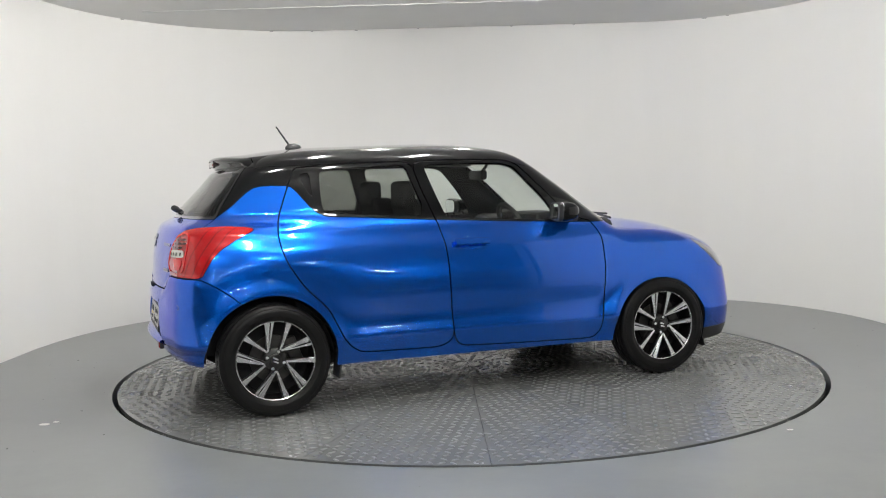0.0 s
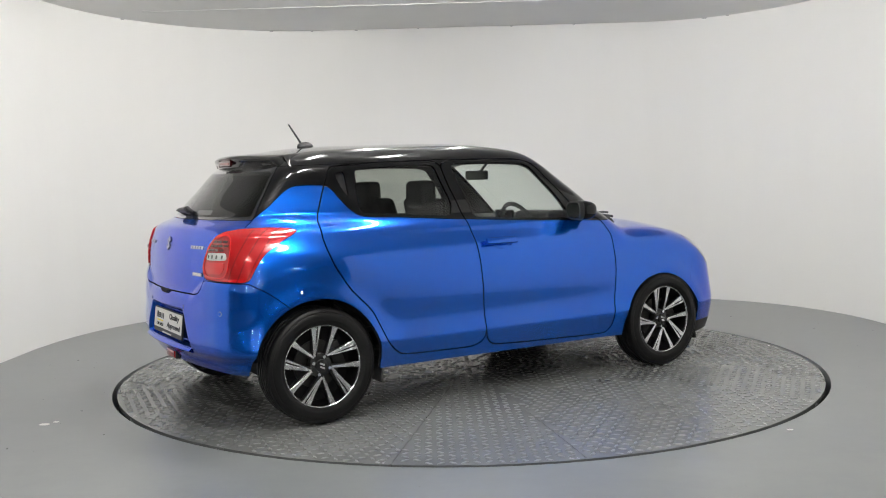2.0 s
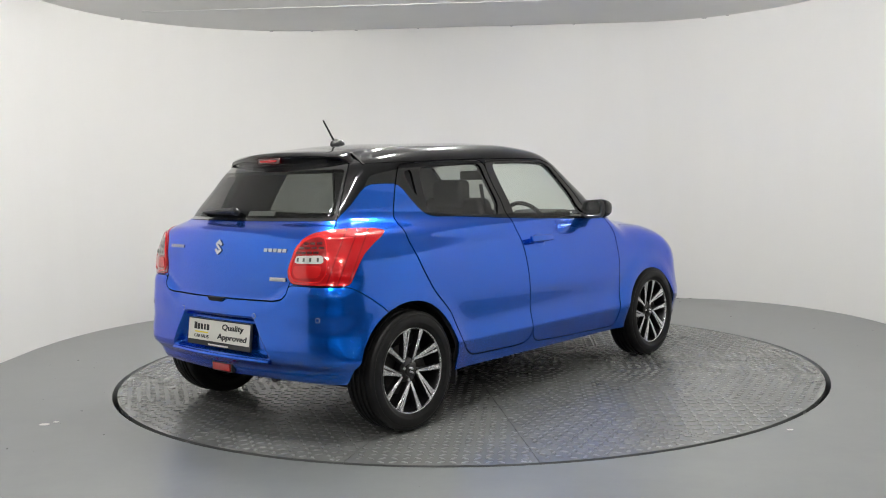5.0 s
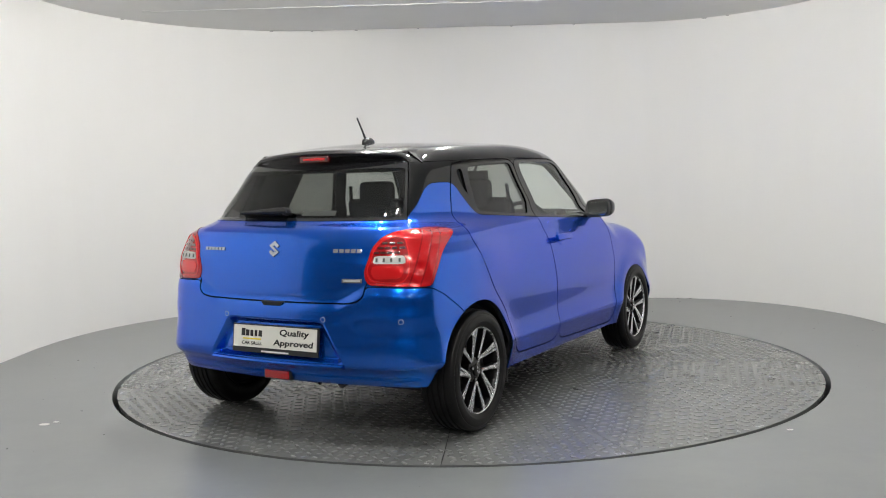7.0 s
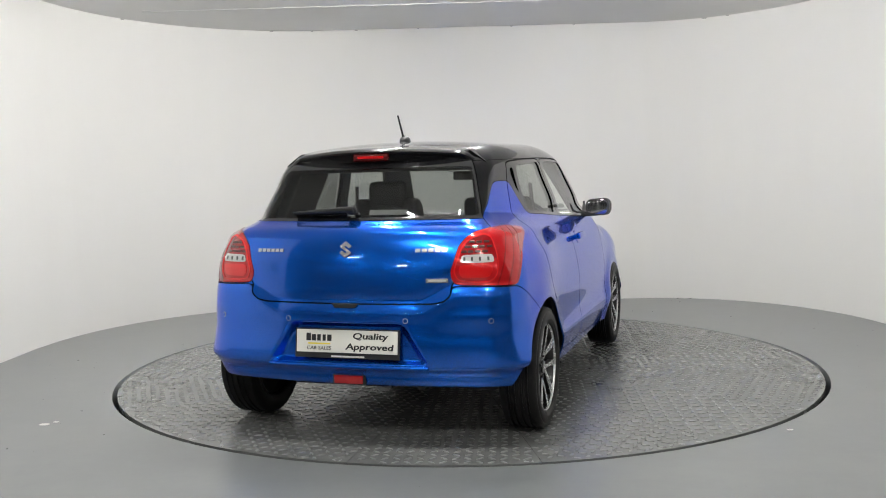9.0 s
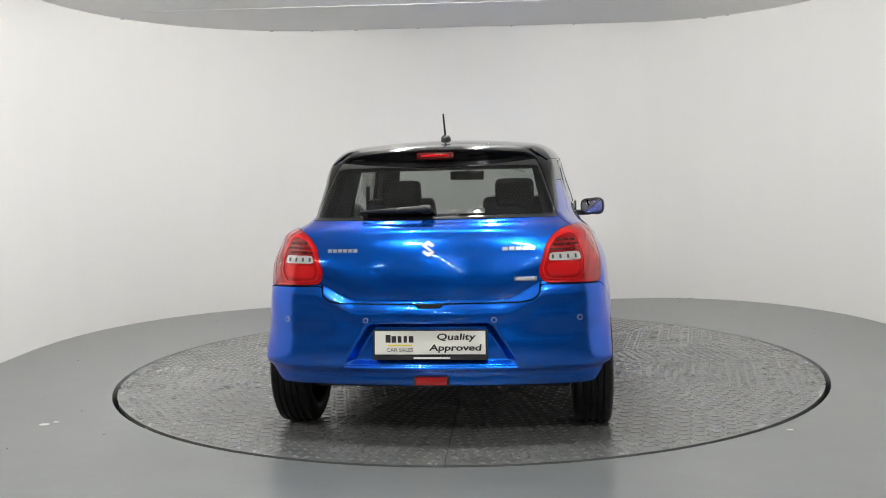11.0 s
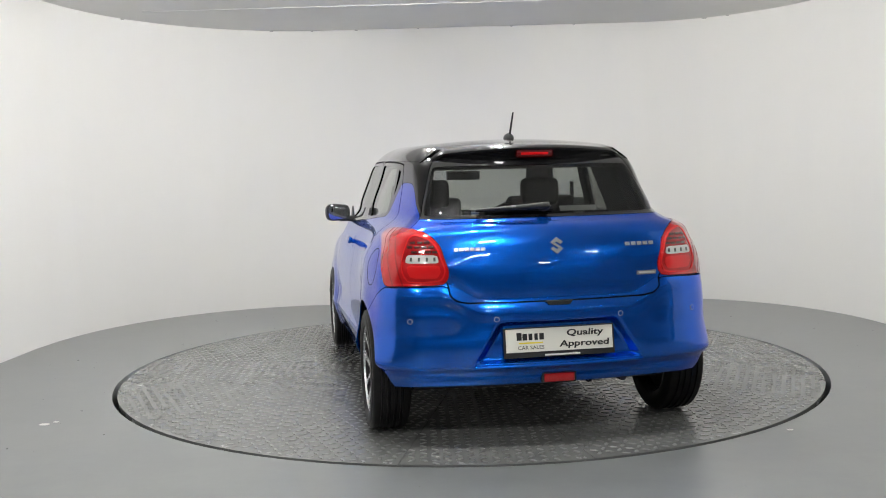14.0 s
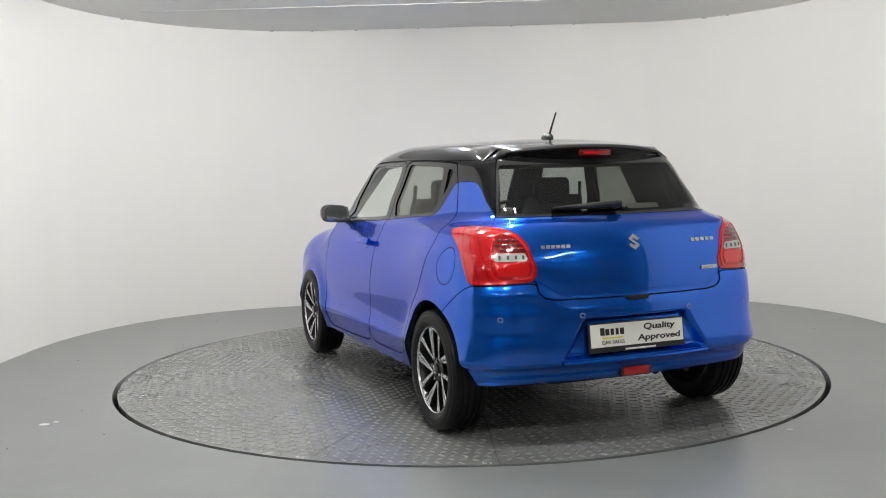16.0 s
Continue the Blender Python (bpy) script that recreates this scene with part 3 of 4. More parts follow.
BELT_X = (-1.9, -1.52, -1.47, -1.389, -1.31, -1.275, -1.24, -1.17, -1.10, -1.065, -1.035, -1.006, -0.965, -0.925, -0.89, -0.83, -0.65, -0.334, 0.21, 0.585, 0.75, 0.86, 0.96, 1.02, 1.07, 1.2, 2.1)
BELT_Z = (1.066, 1.066, 1.079, 1.138, 1.205, 1.228, 1.238, 1.241, 1.239, 1.231, 1.202, 1.160, 1.110, 1.078, 1.064, 1.058, 1.049, 1.027, 0.997, 0.979, 0.972, 0.972, 0.978, 0.99, 1.05, 1.3, 1.6)


def belt_gauge(p):
    """Below zero under the belt line, where the body is blue."""
    s = p[:, 0] + np.abs(p[:, 1])
    line = np.interp(p[:, 0], BELT_X, BELT_Z)
    return (p[:, 2] - np.where(s < -0.885, 1.066, line)) * 0.8


LAMP = [(-1.192, 0.770), (-1.218, 0.800), (-1.222, 0.838), (-1.165, 0.945), (-1.10, 0.992), (-1.03, 1.014), (-0.92, 1.026), (-0.75, 1.029), (-0.62, 1.022), (-0.553, 1.010), (-0.570, 0.990),
        (-0.632, 0.955), (-0.700, 0.908), (-0.745, 0.850), (-0.800, 0.762), (-1.0, 0.766)]
GATE = [(-2.2, 0.682), (-1.50, 0.683), (-1.34, 0.685), (-1.275, 0.696), (-1.238, 0.722), (-1.218, 0.765), (-1.15, 0.86), (-0.97, 0.95), (-0.90, 1.025), (-0.885, 1.07), (-0.80, 1.335), (-0.79, 1.42), (-2.2, 1.42)]
BUMPER = [(-2.2, 0.05), (-2.2, 0.682), (-1.50, 0.683), (-1.34, 0.685), (-1.275, 0.696), (-1.238, 0.722), (-1.214, 0.766), (-1.0, 0.762), (-0.80, 0.758), (-0.70, 0.717), (-0.585, 0.65), (-0.45, 0.55), (-0.45, 0.05)]
REAR_DOOR = [(-1.045, 1.335), (-1.066, 1.28), (-1.101, 1.192), (-1.178, 0.991), (-1.168, 0.90), (-1.140, 0.82), (-1.055, 0.690), (-0.928, 0.566), (-0.877, 0.462), (-0.850, 0.40), (-0.804, 0.345), (-0.74, 0.305), (-0.191, 0.294),
             (-0.206, 0.667), (-0.208, 0.80), (-0.216, 0.891), (-0.250, 1.037), (-0.309, 1.186), (-0.358, 1.362), (-0.70, 1.356), (-0.95, 1.345)]
FRONT_DOOR = [(-0.191, 0.294), (-0.206, 0.667), (-0.208, 0.80), (-0.216, 0.891), (-0.250, 1.037), (-0.309, 1.186), (-0.358, 1.362), (0.0, 1.366), (0.24, 1.362), (0.33, 1.335), (0.47, 1.19), (0.60, 1.055), (0.70, 0.990), (0.752, 0.982),
              (0.793, 0.93), (0.817, 0.87), (0.822, 0.706), (0.803, 0.5), (0.775, 0.31), (0.735, 0.268), (0.66, 0.264), (0.16, 0.278)]
REAR_PANE = [(-0.893, 1.084), (-0.905, 1.13), (-0.905, 1.319), (-0.70, 1.333), (-0.395, 1.343), (-0.318, 1.11), (-0.330, 1.045), (-0.66, 1.064)]
FRONT_PANE = [(-0.172, 1.030), (-0.222, 1.150), (-0.285, 1.343), (0.0, 1.348), (0.23, 1.344), (0.30, 1.322), (0.44, 1.170), (0.572, 0.998), (0.21, 1.010)]
QUARTER = [(-1.020, 1.300), (-0.960, 1.312), (-0.950, 1.165), (-0.985, 1.215)]
HEADLAMP = [(0.762, 0.838), (0.78, 0.795), (0.83, 0.725), (0.93, 0.655), (1.0, 0.635), (1.3, 0.66), (1.3, 0.74), (0.99, 0.757), (0.85, 0.822)]


def arch_gauge(p):
    g = np.minimum(np.hypot(p[:, 0] + 1.24, (p[:, 2] - 0.302) * 1.0) - 0.356, np.hypot(p[:, 0] - 1.208, p[:, 2] - 0.268) - 0.342)
    low = np.minimum(np.abs(p[:, 0] + 1.24) - 0.356, np.abs(p[:, 0] - 1.208) - 0.342)
    return np.where((p[:, 2] < 0.28), np.minimum(g, low), g)


def foot_gauge(p):
    """Below zero under the body's lower edge, which is to go."""
    line = np.interp(p[:, 0], (-1.80, -1.70, -1.60, -1.50, -0.95, -0.88, 0.86, 0.95, 1.5, 1.6, 1.8, 2.0), (0.292, 0.292, 0.288, 0.27, 0.262, 0.248, 0.238, 0.20, 0.18, 0.182, 0.19, 0.19))
    return p[:, 2] - line


def panel(skin, faces, name, mat, parent, side=-1, thick=0.006, lift=0.0, label=""):
    """A panel with turned-in edges. side: -1 right, 1 left, 0 both halves in one."""
    used = sorted({i for f in faces for i in f})
    at = {i: k for k, i in enumerate(used)}
    p = np.array([skin.p[i] for i in used])
    n = slope(p)
    p = p + n * lift
    fs = [tuple(at[i] for i in f) for f in faces]
    count = {}
    for f in fs:
        for k in range(len(f)):
            a, b = f[k - 1], f[k]
            key = (min(a, b), max(a, b))
            count[key] = None if key in count else (a, b)
    rim = [e for e in count.values() if e and not (abs(p[e[0], 1]) < 1e-5 and abs(p[e[1], 1]) < 1e-5)]
    v, nn, out = list(p), list(n), list(fs)
    top, low = {}, {}
    for a, b in rim:
        d = p[b] - p[a]
        for i in (a, b):
            if i not in low:
                m = np.cross(d, n[i])
                m = m / max(np.linalg.norm(m), 1e-9)
                top[i] = len(v)
                v.append(p[i])
                nn.append(m)
                low[i] = len(v)
                v.append(p[i] - n[i] * thick)
                nn.append(m)
        out.append((top[b], top[a], low[a], low[b]))
    v, nn = np.array(v), np.array(nn)
    flip = v * (1, -1, 1), nn * (1, -1, 1), [tuple(reversed(f)) for f in out]
    if side == 1:
        v, nn, out = flip
    elif side == 0:
        out = out + [tuple(i + len(v) for i in f) for f in flip[2]]
        v, nn = np.vstack((v, flip[0])), np.vstack((nn, flip[1]))
    return link_mesh(name, v, out, mat, parent, True, label, nn)


def build_car():
    car = tagged(empty("car"), "bright blue hatchback with a gloss black roof on the turntable", "car")
    car.empty_display_size = 0.2
    skin = Skin()
    todo = skin.faces
    _, todo = skin.split(todo, foot_gauge)
    _, todo = skin.split(todo, arch_gauge)
    inner = list(todo)
    # rear corner lamp, tailgate, bumper
    lamp, todo = skin.split(todo, wrap_gauge(LAMP, 0.25), 0.0015)

    def aft(p):
        return p[:, 0] + 0.9
    rear, front = skin.split(todo, aft)
    gate, rear = skin.split(rear, wrap_gauge(GATE, 0.2), 0.0035)
    bumper, rear = skin.split(rear, wrap_gauge(BUMPER, 0.2), 0.0022)
    todo = rear + front
    # doors
    rdoor, todo = skin.split(todo, side_gauge(REAR_DOOR, 0.25), 0.0038)
    fdoor, todo = skin.split(todo, side_gauge(FRONT_DOOR, 0.25), 0.0038)
    blue, black = skin.split(todo, belt_gauge, 0.001)
    # nose: headlamp, bumper, bonnet
    hl = polygon(rounded(HEADLAMP))
    head, blue = skin.split(blue, lambda p: np.where(p[:, 0] > 1.2, hl(p[:, 0] - np.abs(p[:, 1]), p[:, 2]), 1.0), 0.002)
    fb = polygon([(1.475, 0.05), (1.475, 0.55), (1.53, 0.70), (1.75, 0.64), (2.3, 0.66), (2.3, 0.05)])
    fbump, blue = skin.split(blue, lambda p: fb(p[:, 0], p[:, 2]), 0.0004)
    hood_line = polygon(rounded([(1.02, -0.1), (0.97, 0.655), (1.30, 0.69), (1.55, 0.66), (1.80, 0.45), (1.93, 0.0), (1.93, -0.1)]))
    hood, blue = skin.split(blue, lambda p: np.where(p[:, 2] > 0.62, hood_line(p[:, 0], np.abs(p[:, 1])), 1.0), 0.0025)
    for s in (-1, 1):
        panel(skin, blue, "body_side", PAINT, car, s)
        panel(skin, head, "headlight", HEADLENS, car, s, label="clear headlight lens")
    panel(skin, hood, "bonnet", PAINT, car, 0)
    valance, fbump = skin.split(fbump, lambda p: p[:, 2] - 0.26, 0.0005)
    panel(skin, fbump, "front_bumper", PAINT, car, 0)
    panel(skin, valance, "front_valance", PLASTIC, car, 0, label="black lower front valance")

    # windscreen out of the black upper body
    ws = polygon([(-0.1, 0.985), (0.60, 0.995), (0.48, 1.350), (0.3, 1.375), (-0.1, 1.382)])
    wscreen, black = skin.split(black, lambda p: np.where(p[:, 0] > 0.25, ws(np.abs(p[:, 1]), p[:, 2]), 1.0), 0.0)
    panel(skin, wscreen, "windscreen", CLEAR, car, 0, 0.004)

    def cap(p):
        return 0.9 * (p[:, 2] - np.interp(p[:, 0], (-1.6, -1.0, -0.3, 0.2, 0.5), (1.335, 1.352, 1.37, 1.37, 1.30)))
    pillars, roof = skin.split(black, cap, 0.0008)
    panel(skin, roof, "roof", BLACK, car, 0, label="gloss black roof")
    for s in (-1, 1):
        panel(skin, pillars, "pillar", BLACK, car, s, label="gloss black roof pillar")

    # doors: skin, frame, pane, handle
    for s in (-1, 1):
        for nm, faces, pane_line in (("rear_door", rdoor, REAR_PANE), ("front_door", fdoor, FRONT_PANE)):
            low, up = skin.split(faces, belt_gauge, 0.001)
            door = panel(skin, low, nm, PAINT, car, s)
            pane, frame_faces = skin.split(up, side_gauge(pane_line, 0.15))
            if nm == "rear_door":
                grip, frame_faces = skin.split(frame_faces, side_gauge(QUARTER, 0.2))
                panel(skin, grip, "pull_handle", MATTE, door, s, 0.004, -0.018, "dark recessed pull handle")
            panel(skin, frame_faces, "window_frame", BLACK, door, s, 0.016, label="black window frame")
            panel(skin, pane, "pane", TINT if nm == "rear_door" else CLEAR, door, s, 0.004, -0.006,
                  "dark tinted window pane" if nm == "rear_door" else "clear window pane")
            if nm == "front_door":
                door_handle(door, s)

    # tailgate
    low, up = skin.split(gate, belt_gauge, 0.001)
    tailgate = panel(skin, low, "tailgate", PAINT, car, 0)
    glass_line = polygon(rounded([(-2.2, 1.078), (-0.907, 1.082), (-0.825, 1.318), (-2.2, 1.318)], 4, 0.04))
    pane, rim = skin.split(up, lambda p: glass_line(p[:, 0] + np.abs(p[:, 1]), p[:, 2]))
    panel(skin, rim, "glass_border", FRIT, tailgate, 0, label="black glass border")
    panel(skin, pane, "rear_window", REARTINT, tailgate, 0, 0.004, 0.0, "dark tinted rear window")
    panel(skin, bumper, "rear_bumper", PAINT, car, 0)

    # tail lamps: red body with a clear band and brighter bars
    for s in (-1, 1):
        lens = [(-1.180, 0.79), (-1.205, 0.838), (-1.150, 0.935), (-1.09, 0.980), (-1.00, 0.998), (-0.955, 0.985), (-0.942, 0.90), (-0.955, 0.82), (-1.00, 0.782)]
        inner_lens, outer = skin.split(lamp, wrap_gauge(lens, 0.3), 0.004)
        _, hem = skin.split(lamp, wrap_gauge(lens, 0.3), -0.004)
        hem, _ = skin.split(hem, wrap_gauge(lens, 0.3), -0.004)
        ribs = []
        for c in (-0.890, -0.815, -0.745):
            def across(p, c=c):
                return p[:, 0] + np.abs(p[:, 1]) - 0.55 * (p[:, 2] - 0.90) - c
            _, rib = skin.split(outer, across)
            rib, _ = skin.split(rib, lambda p: across(p) - 0.011)
            ribs.append(rib)
        unit = panel(skin, outer, "tail_light", RED, car, s, 0.02, 0.004, "glossy red wrap-round tail light")
        for rib in ribs:
            panel(skin, rib, "lens_rib", REDRIB, unit, s, 0.0006, 0.0052, "dark red rib of the lens")
        clear, red = skin.split(inner_lens, wrap_gauge([(-1.168, 0.872), (-1.150, 0.907), (-0.972, 0.909), (-0.968, 0.872)], 0.15), 0.0)
        panel(skin, hem, "lens_ring", REDPALE, unit, s, 0.004, 0.009, "pale red ring of the light guide")
        panel(skin, clear, "clear_band", CLEARLENS, unit, s, 0.004, 0.007, "clear reversing light band")
        upper, lower = skin.split(red, lambda p: 0.89 - p[:, 2], 0.0)
        panel(skin, upper, "brake_lens", REDRIB, unit, s, 0.004, 0.006)
        core, ring = skin.split(lower, wrap_gauge([(-1.160, 0.802), (-1.178, 0.832), (-1.168, 0.862), (-0.985, 0.862), (-0.985, 0.835), (-1.01, 0.805)], 0.2), 0.0)
        panel(skin, ring, "lower_lens", RED, unit, s, 0.004, 0.004)
        panel(skin, core, "light_guide", REDPALE, unit, s, 0.004, 0.008, "pale red U-shaped light guide")
        lamp_louvres(unit, s)
    car_shell(car, skin, inner)
    return car, tailgate, skin


def on_body(x, y, z, d):
    """A place on the body outwards along d from an inner point, and its normal."""
    p = cast(np.array([[x, y, z]], float), np.array([d], float))
    return Vector(p[0]), Vector(slope(p)[0])


def stick(x, y, z, d, up=(0, 0, 1)):
    """A frame on the body: z outwards, y up along it."""
    p, n = on_body(x, y, z, d)
    u = Vector(up)
    u = (u - n * u.dot(n)).normalized()
    r = u.cross(n)
    return Matrix((( r.x, u.x, n.x, p.x), (r.y, u.y, n.y, p.y), (r.z, u.z, n.z, p.z), (0, 0, 0, 1)))


def lamp_louvres(unit, s):
    """Small facets of the brake light behind its lens."""
    for row in range(3):
        for col in range(4):
            z = 0.922 + row * 0.021
            y = 0.566 + col * 0.030 + row * 0.016
            if row == 2 and col == 3:
                continue
            m = stick(-1.30, s * y, z, (-1, 0, 0))
            part("facet", moved(box((0.027, 0.011, 0.004), (0, 0, 0.0065), 0.0015), m), REDDARK, unit)
    for k in range(4):
        m = stick(-1.30, s * (0.570 + 0.034 * k), 0.889, (-1, 0, 0))
        part("reflector_cell", moved(box((0.010, 0.018, 0.003), (0, 0, 0.0085), 0.001), m), STEEL, unit)


def door_handle(door, s):
    m = stick(-0.055, s * 0.4, 0.882, (0, s, 0))
    k = -s
    cup = bmesh.new()
    bmesh.ops.create_uvsphere(cup, u_segments=24, v_segments=12, radius=1.0)
    bmesh.ops.scale(cup, vec=(0.060, 0.042, 0.004), verts=cup.verts)
    bmesh.ops.translate(cup, vec=(0.01 * k, 0, -0.001), verts=cup.verts)
    part("handle_cup", moved(cup, m), PAINT, door, smooth=True)
    bm = box((0.215, 0.040, 0.020), (0, 0, 0.032), 0.0095, segments=3)
    bm = merge(bm, box((0.03, 0.024, 0.026), (0.085, 0, 0.014), 0.006), box((0.04, 0.024, 0.026), (-0.08, 0, 0.014), 0.006))
    part("door_handle", moved(bm, m), PAINT, door, smooth=True)


def car_shell(car, skin, faces):
    """Dark lining behind the panels, headliner, floor pan and wheel housings."""
    for line, cut in ((REAR_PANE, 0.004), (FRONT_PANE, 0.004)):
        _, faces = skin.split(faces, side_gauge(line, 0.15), 0.0)
    ws = polygon([(-0.1, 0.985), (0.60, 0.995), (0.48, 1.350), (0.3, 1.375), (-0.1, 1.382)])
    _, faces = skin.split(faces, lambda p: np.where(p[:, 0] > 0.25, ws(np.abs(p[:, 1]), p[:, 2]), 1.0), 0.0)
    gl = polygon([(-2.2, 1.078), (-0.907, 1.082), (-0.825, 1.318), (-2.2, 1.318)])
    _, faces = skin.split(faces, lambda p: gl(p[:, 0] + np.abs(p[:, 1]), p[:, 2]), 0.0)

    def high(p):
        return 1.36 - p[:, 2]
    roof, low = skin.split(faces, high)
    panel(skin, roof, "headliner", LINER, car, 0, 0.002, -0.022, "pale grey headliner")
    panel(skin, low, "body_lining", MATTE, car, 0, 0.002, -0.026, "dark lining behind the panels")
    part("floor_pan", merge(box((2.9, 1.30, 0.10), (0.0, 0, 0.27), 0.03), box((0.9, 1.0, 0.06), (-1.2, 0, 0.34), 0.02), box((0.7, 0.9, 0.10), (1.35, 0, 0.26), 0.03)), MATTE, car)
    part("silencer", merge(box((0.20, 0.55, 0.13), (-1.52, 0.12, 0.315), 0.05, segments=3)), MATTE, car, smooth=True)
    part("exhaust_pipe", rod((-1.50, -0.30, 0.30), (-1.70, -0.34, 0.290), 0.022, 16), MATTE, car, smooth=True)
    part("tow_eye", moved(turned([(0.012, -0.005), (0.022, -0.005), (0.022, 0.005), (0.012, 0.005)], 20, True), pose(-1.66, -0.18, 0.285, 0, 0, 20)), MATTE, car, smooth=True)
    for x in (-1.24, 1.208):
        for s in (-1, 1):
            prof = [(0.355, s * 0.775), (0.355, s * 0.52), (0.05, s * 0.52)]
            part("wheel_housing", turned_half(prof, x, 0.285), MATTE, car)
    # mud flaps
    for s in (-1, 1):
        part("mud_flap", box((0.012, 0.13, 0.13), (-0.865, s * 0.755, 0.235), 0.004, pose(0, 0, 0, 0, 8, 0)), PLASTIC, car)
        part("mud_flap", box((0.012, 0.12, 0.10), (1.555, s * 0.74, 0.185), 0.004, pose(0, 0, 0, 0, -14, 0)), PLASTIC, car)


def turned_half(profile, x, z, n=40):
    bm = bmesh.new()
    rows = []
    for i in range(n + 1):
        a = radians(4) + radians(172) * i / n
        rows.append([bm.verts.new((x + r * math.cos(a), y, z + r * math.sin(a))) for r, y in profile])
    for i in range(n):
        for j in range(len(profile) - 1):
            bm.faces.new((rows[i][j], rows[i][j + 1], rows[i + 1][j + 1], rows[i + 1][j]))
    return bm


# ---------------------------------------------------------------- wheels
def build_wheel(car, x, s):
    """Low-profile tyre on a black wheel with ten machined blades in five pairs."""
    wheel = part("wheel", turned([(0.212, 0.075), (0.205, 0.06), (0.200, -0.02), (0.196, -0.075), (0.21, -0.092), (0.215, -0.085), (0.205, -0.06), (0.207, 0.02), (0.216, 0.07)], 72, True), RIMBLACK, car, smooth=True,
                 label="wheel with black and machined silver blades")
    # local +y is outwards
    tread = []
    for y in np.linspace(-0.078, 0.078, 53):
        r = 0.3045 - 0.004 * (y / 0.078) ** 2
        if any(abs(y - c) < 0.0052 for c in (-0.046, -0.016, 0.016, 0.046)):
            r -= 0.008
        tread.append((r, y))
    prof = [(0.213, -0.086), (0.222, -0.094), (0.25, -0.099), (0.275, -0.096), (0.290, -0.089), (0.298, -0.083)] + tread
    prof += [(0.298, 0.083), (0.292, 0.088), (0.285, 0.0915), (0.281, 0.0925), (0.2795, 0.0918), (0.275, 0.0955), (0.262, 0.098), (0.245, 0.0982), (0.2385, 0.0975), (0.237, 0.0962), (0.228, 0.094), (0.221, 0.0905), (0.214, 0.083), (0.212, 0.075)]
    part("tyre", turned(prof, 120), RUBBER, wheel, "black low-profile tyre", True, 40)
    rimlip = turned([(0.216, 0.074), (0.217, 0.084), (0.2140, 0.086), (0.2105, 0.083), (0.2090, 0.076)], 96)
    part("rim_lip", rimlip, ALLOY, wheel, "machined silver rim edge", True)
    part("hub", turned([(0.0, 0.070), (0.028, 0.071), (0.033, 0.068), (0.034, 0.060), (0.050, 0.058), (0.062, 0.050), (0.064, 0.02)], 40), RIMBLACK, wheel, smooth=True)
    part("centre_mark", merge(box((0.030, 0.003, 0.010), (0.0, 0.0725, 0.009), 0.001, pose(0, 0, 0, 0, -25, 0)), box((0.030, 0.003, 0.010), (0.0, 0.0725, -0.009), 0.001, pose(0, 0, 0, 0, -25, 0))), CHROME, wheel)
    part("brake_disc", turned([(0.06, 0.004), (0.128, 0.004), (0.128, -0.012), (0.06, -0.012)], 60, True), STEEL, wheel, "worn steel brake disc", True)
    part("brake_caliper", moved(box((0.07, 0.05, 0.15), (0.115, 0.0, 0.0), 0.012), pose(0, 0, 0, 0, 200, 0)), STEEL, wheel, smooth=True)
    # dark disc added behind the blades, stands in for the shade in the barrel
    part("barrel_shade", turned([(0.203, -0.03), (0.07, -0.035)], 48), MATTE, wheel)

    def blade(a0, r0, a1, r1, w0, w1, depth, y_in, y_out, mat, name, lift=0.0):
        """A tapered blade between two places given by angle and radius."""
        p, q = Vector((r0 * math.cos(a0), r0 * math.sin(a0))), Vector((r1 * math.cos(a1), r1 * math.sin(a1)))
        d = (q - p).normalized()
        m = Vector((-d.y, d.x))
        bm = bmesh.new()
        rows = []
        for t in (0.0, 0.35, 0.7, 1.0):
            c = p + (q - p) * t
            w, y = w0 + (w1 - w0) * t, y_in + (y_out - y_in) * t ** 0.8
            w *= 1 + (0.25 if t == 1.0 else 0.0)
            rows.append([bm.verts.new((c.x + m.x * k * w, yy, c.y + m.y * k * w)) for k, yy in ((-1, y - depth), (-1, y - 0.0015), (-0.86, y), (0.86, y), (1, y - 0.0015), (1, y - depth))])
        for i in range(3):
            for j in range(5):
                bm.faces.new((rows[i][j], rows[i][j + 1], rows[i + 1][j + 1], rows[i + 1][j]))
        bm.faces.new(rows[0])
        bm.faces.new(rows[-1][::-1])
        return part(name, bm, mat, wheel)

    for i in range(5):
        b = radians(114 - 72 * i)
        apex, far = b + radians(6), b + radians(41)
        # backing spokes in black, machined faces in silver
        blade(apex, 0.056, b - radians(1), 0.208, 0.010, 0.013, 0.030, 0.058, 0.074, RIMBLACK, "spoke")
        blade(apex + radians(4), 0.056, far, 0.208, 0.013, 0.020, 0.030, 0.058, 0.074, RIMBLACK, "spoke")
        blade(apex, 0.060, b - radians(2), 0.209, 0.0062, 0.0125, 0.003, 0.0605, 0.0775, ALLOY, "spoke_face")
        blade(apex + radians(5), 0.060, far - radians(4.2), 0.209, 0.0060, 0.0125, 0.003, 0.0605, 0.0775, ALLOY, "spoke_face")
        blade(apex + radians(17), 0.072, far + radians(4.2), 0.209, 0.0030, 0.0062, 0.003, 0.0605, 0.0775, ALLOY, "spoke_face")
    for i in range(4):
        a = radians(20 + 90 * i)
        part("wheel_nut", rod((0.048 * math.cos(a), 0.045, 0.048 * math.sin(a)), (0.048 * math.cos(a), 0.068, 0.048 * math.sin(a)), 0.0095, 6), CHROME, wheel)
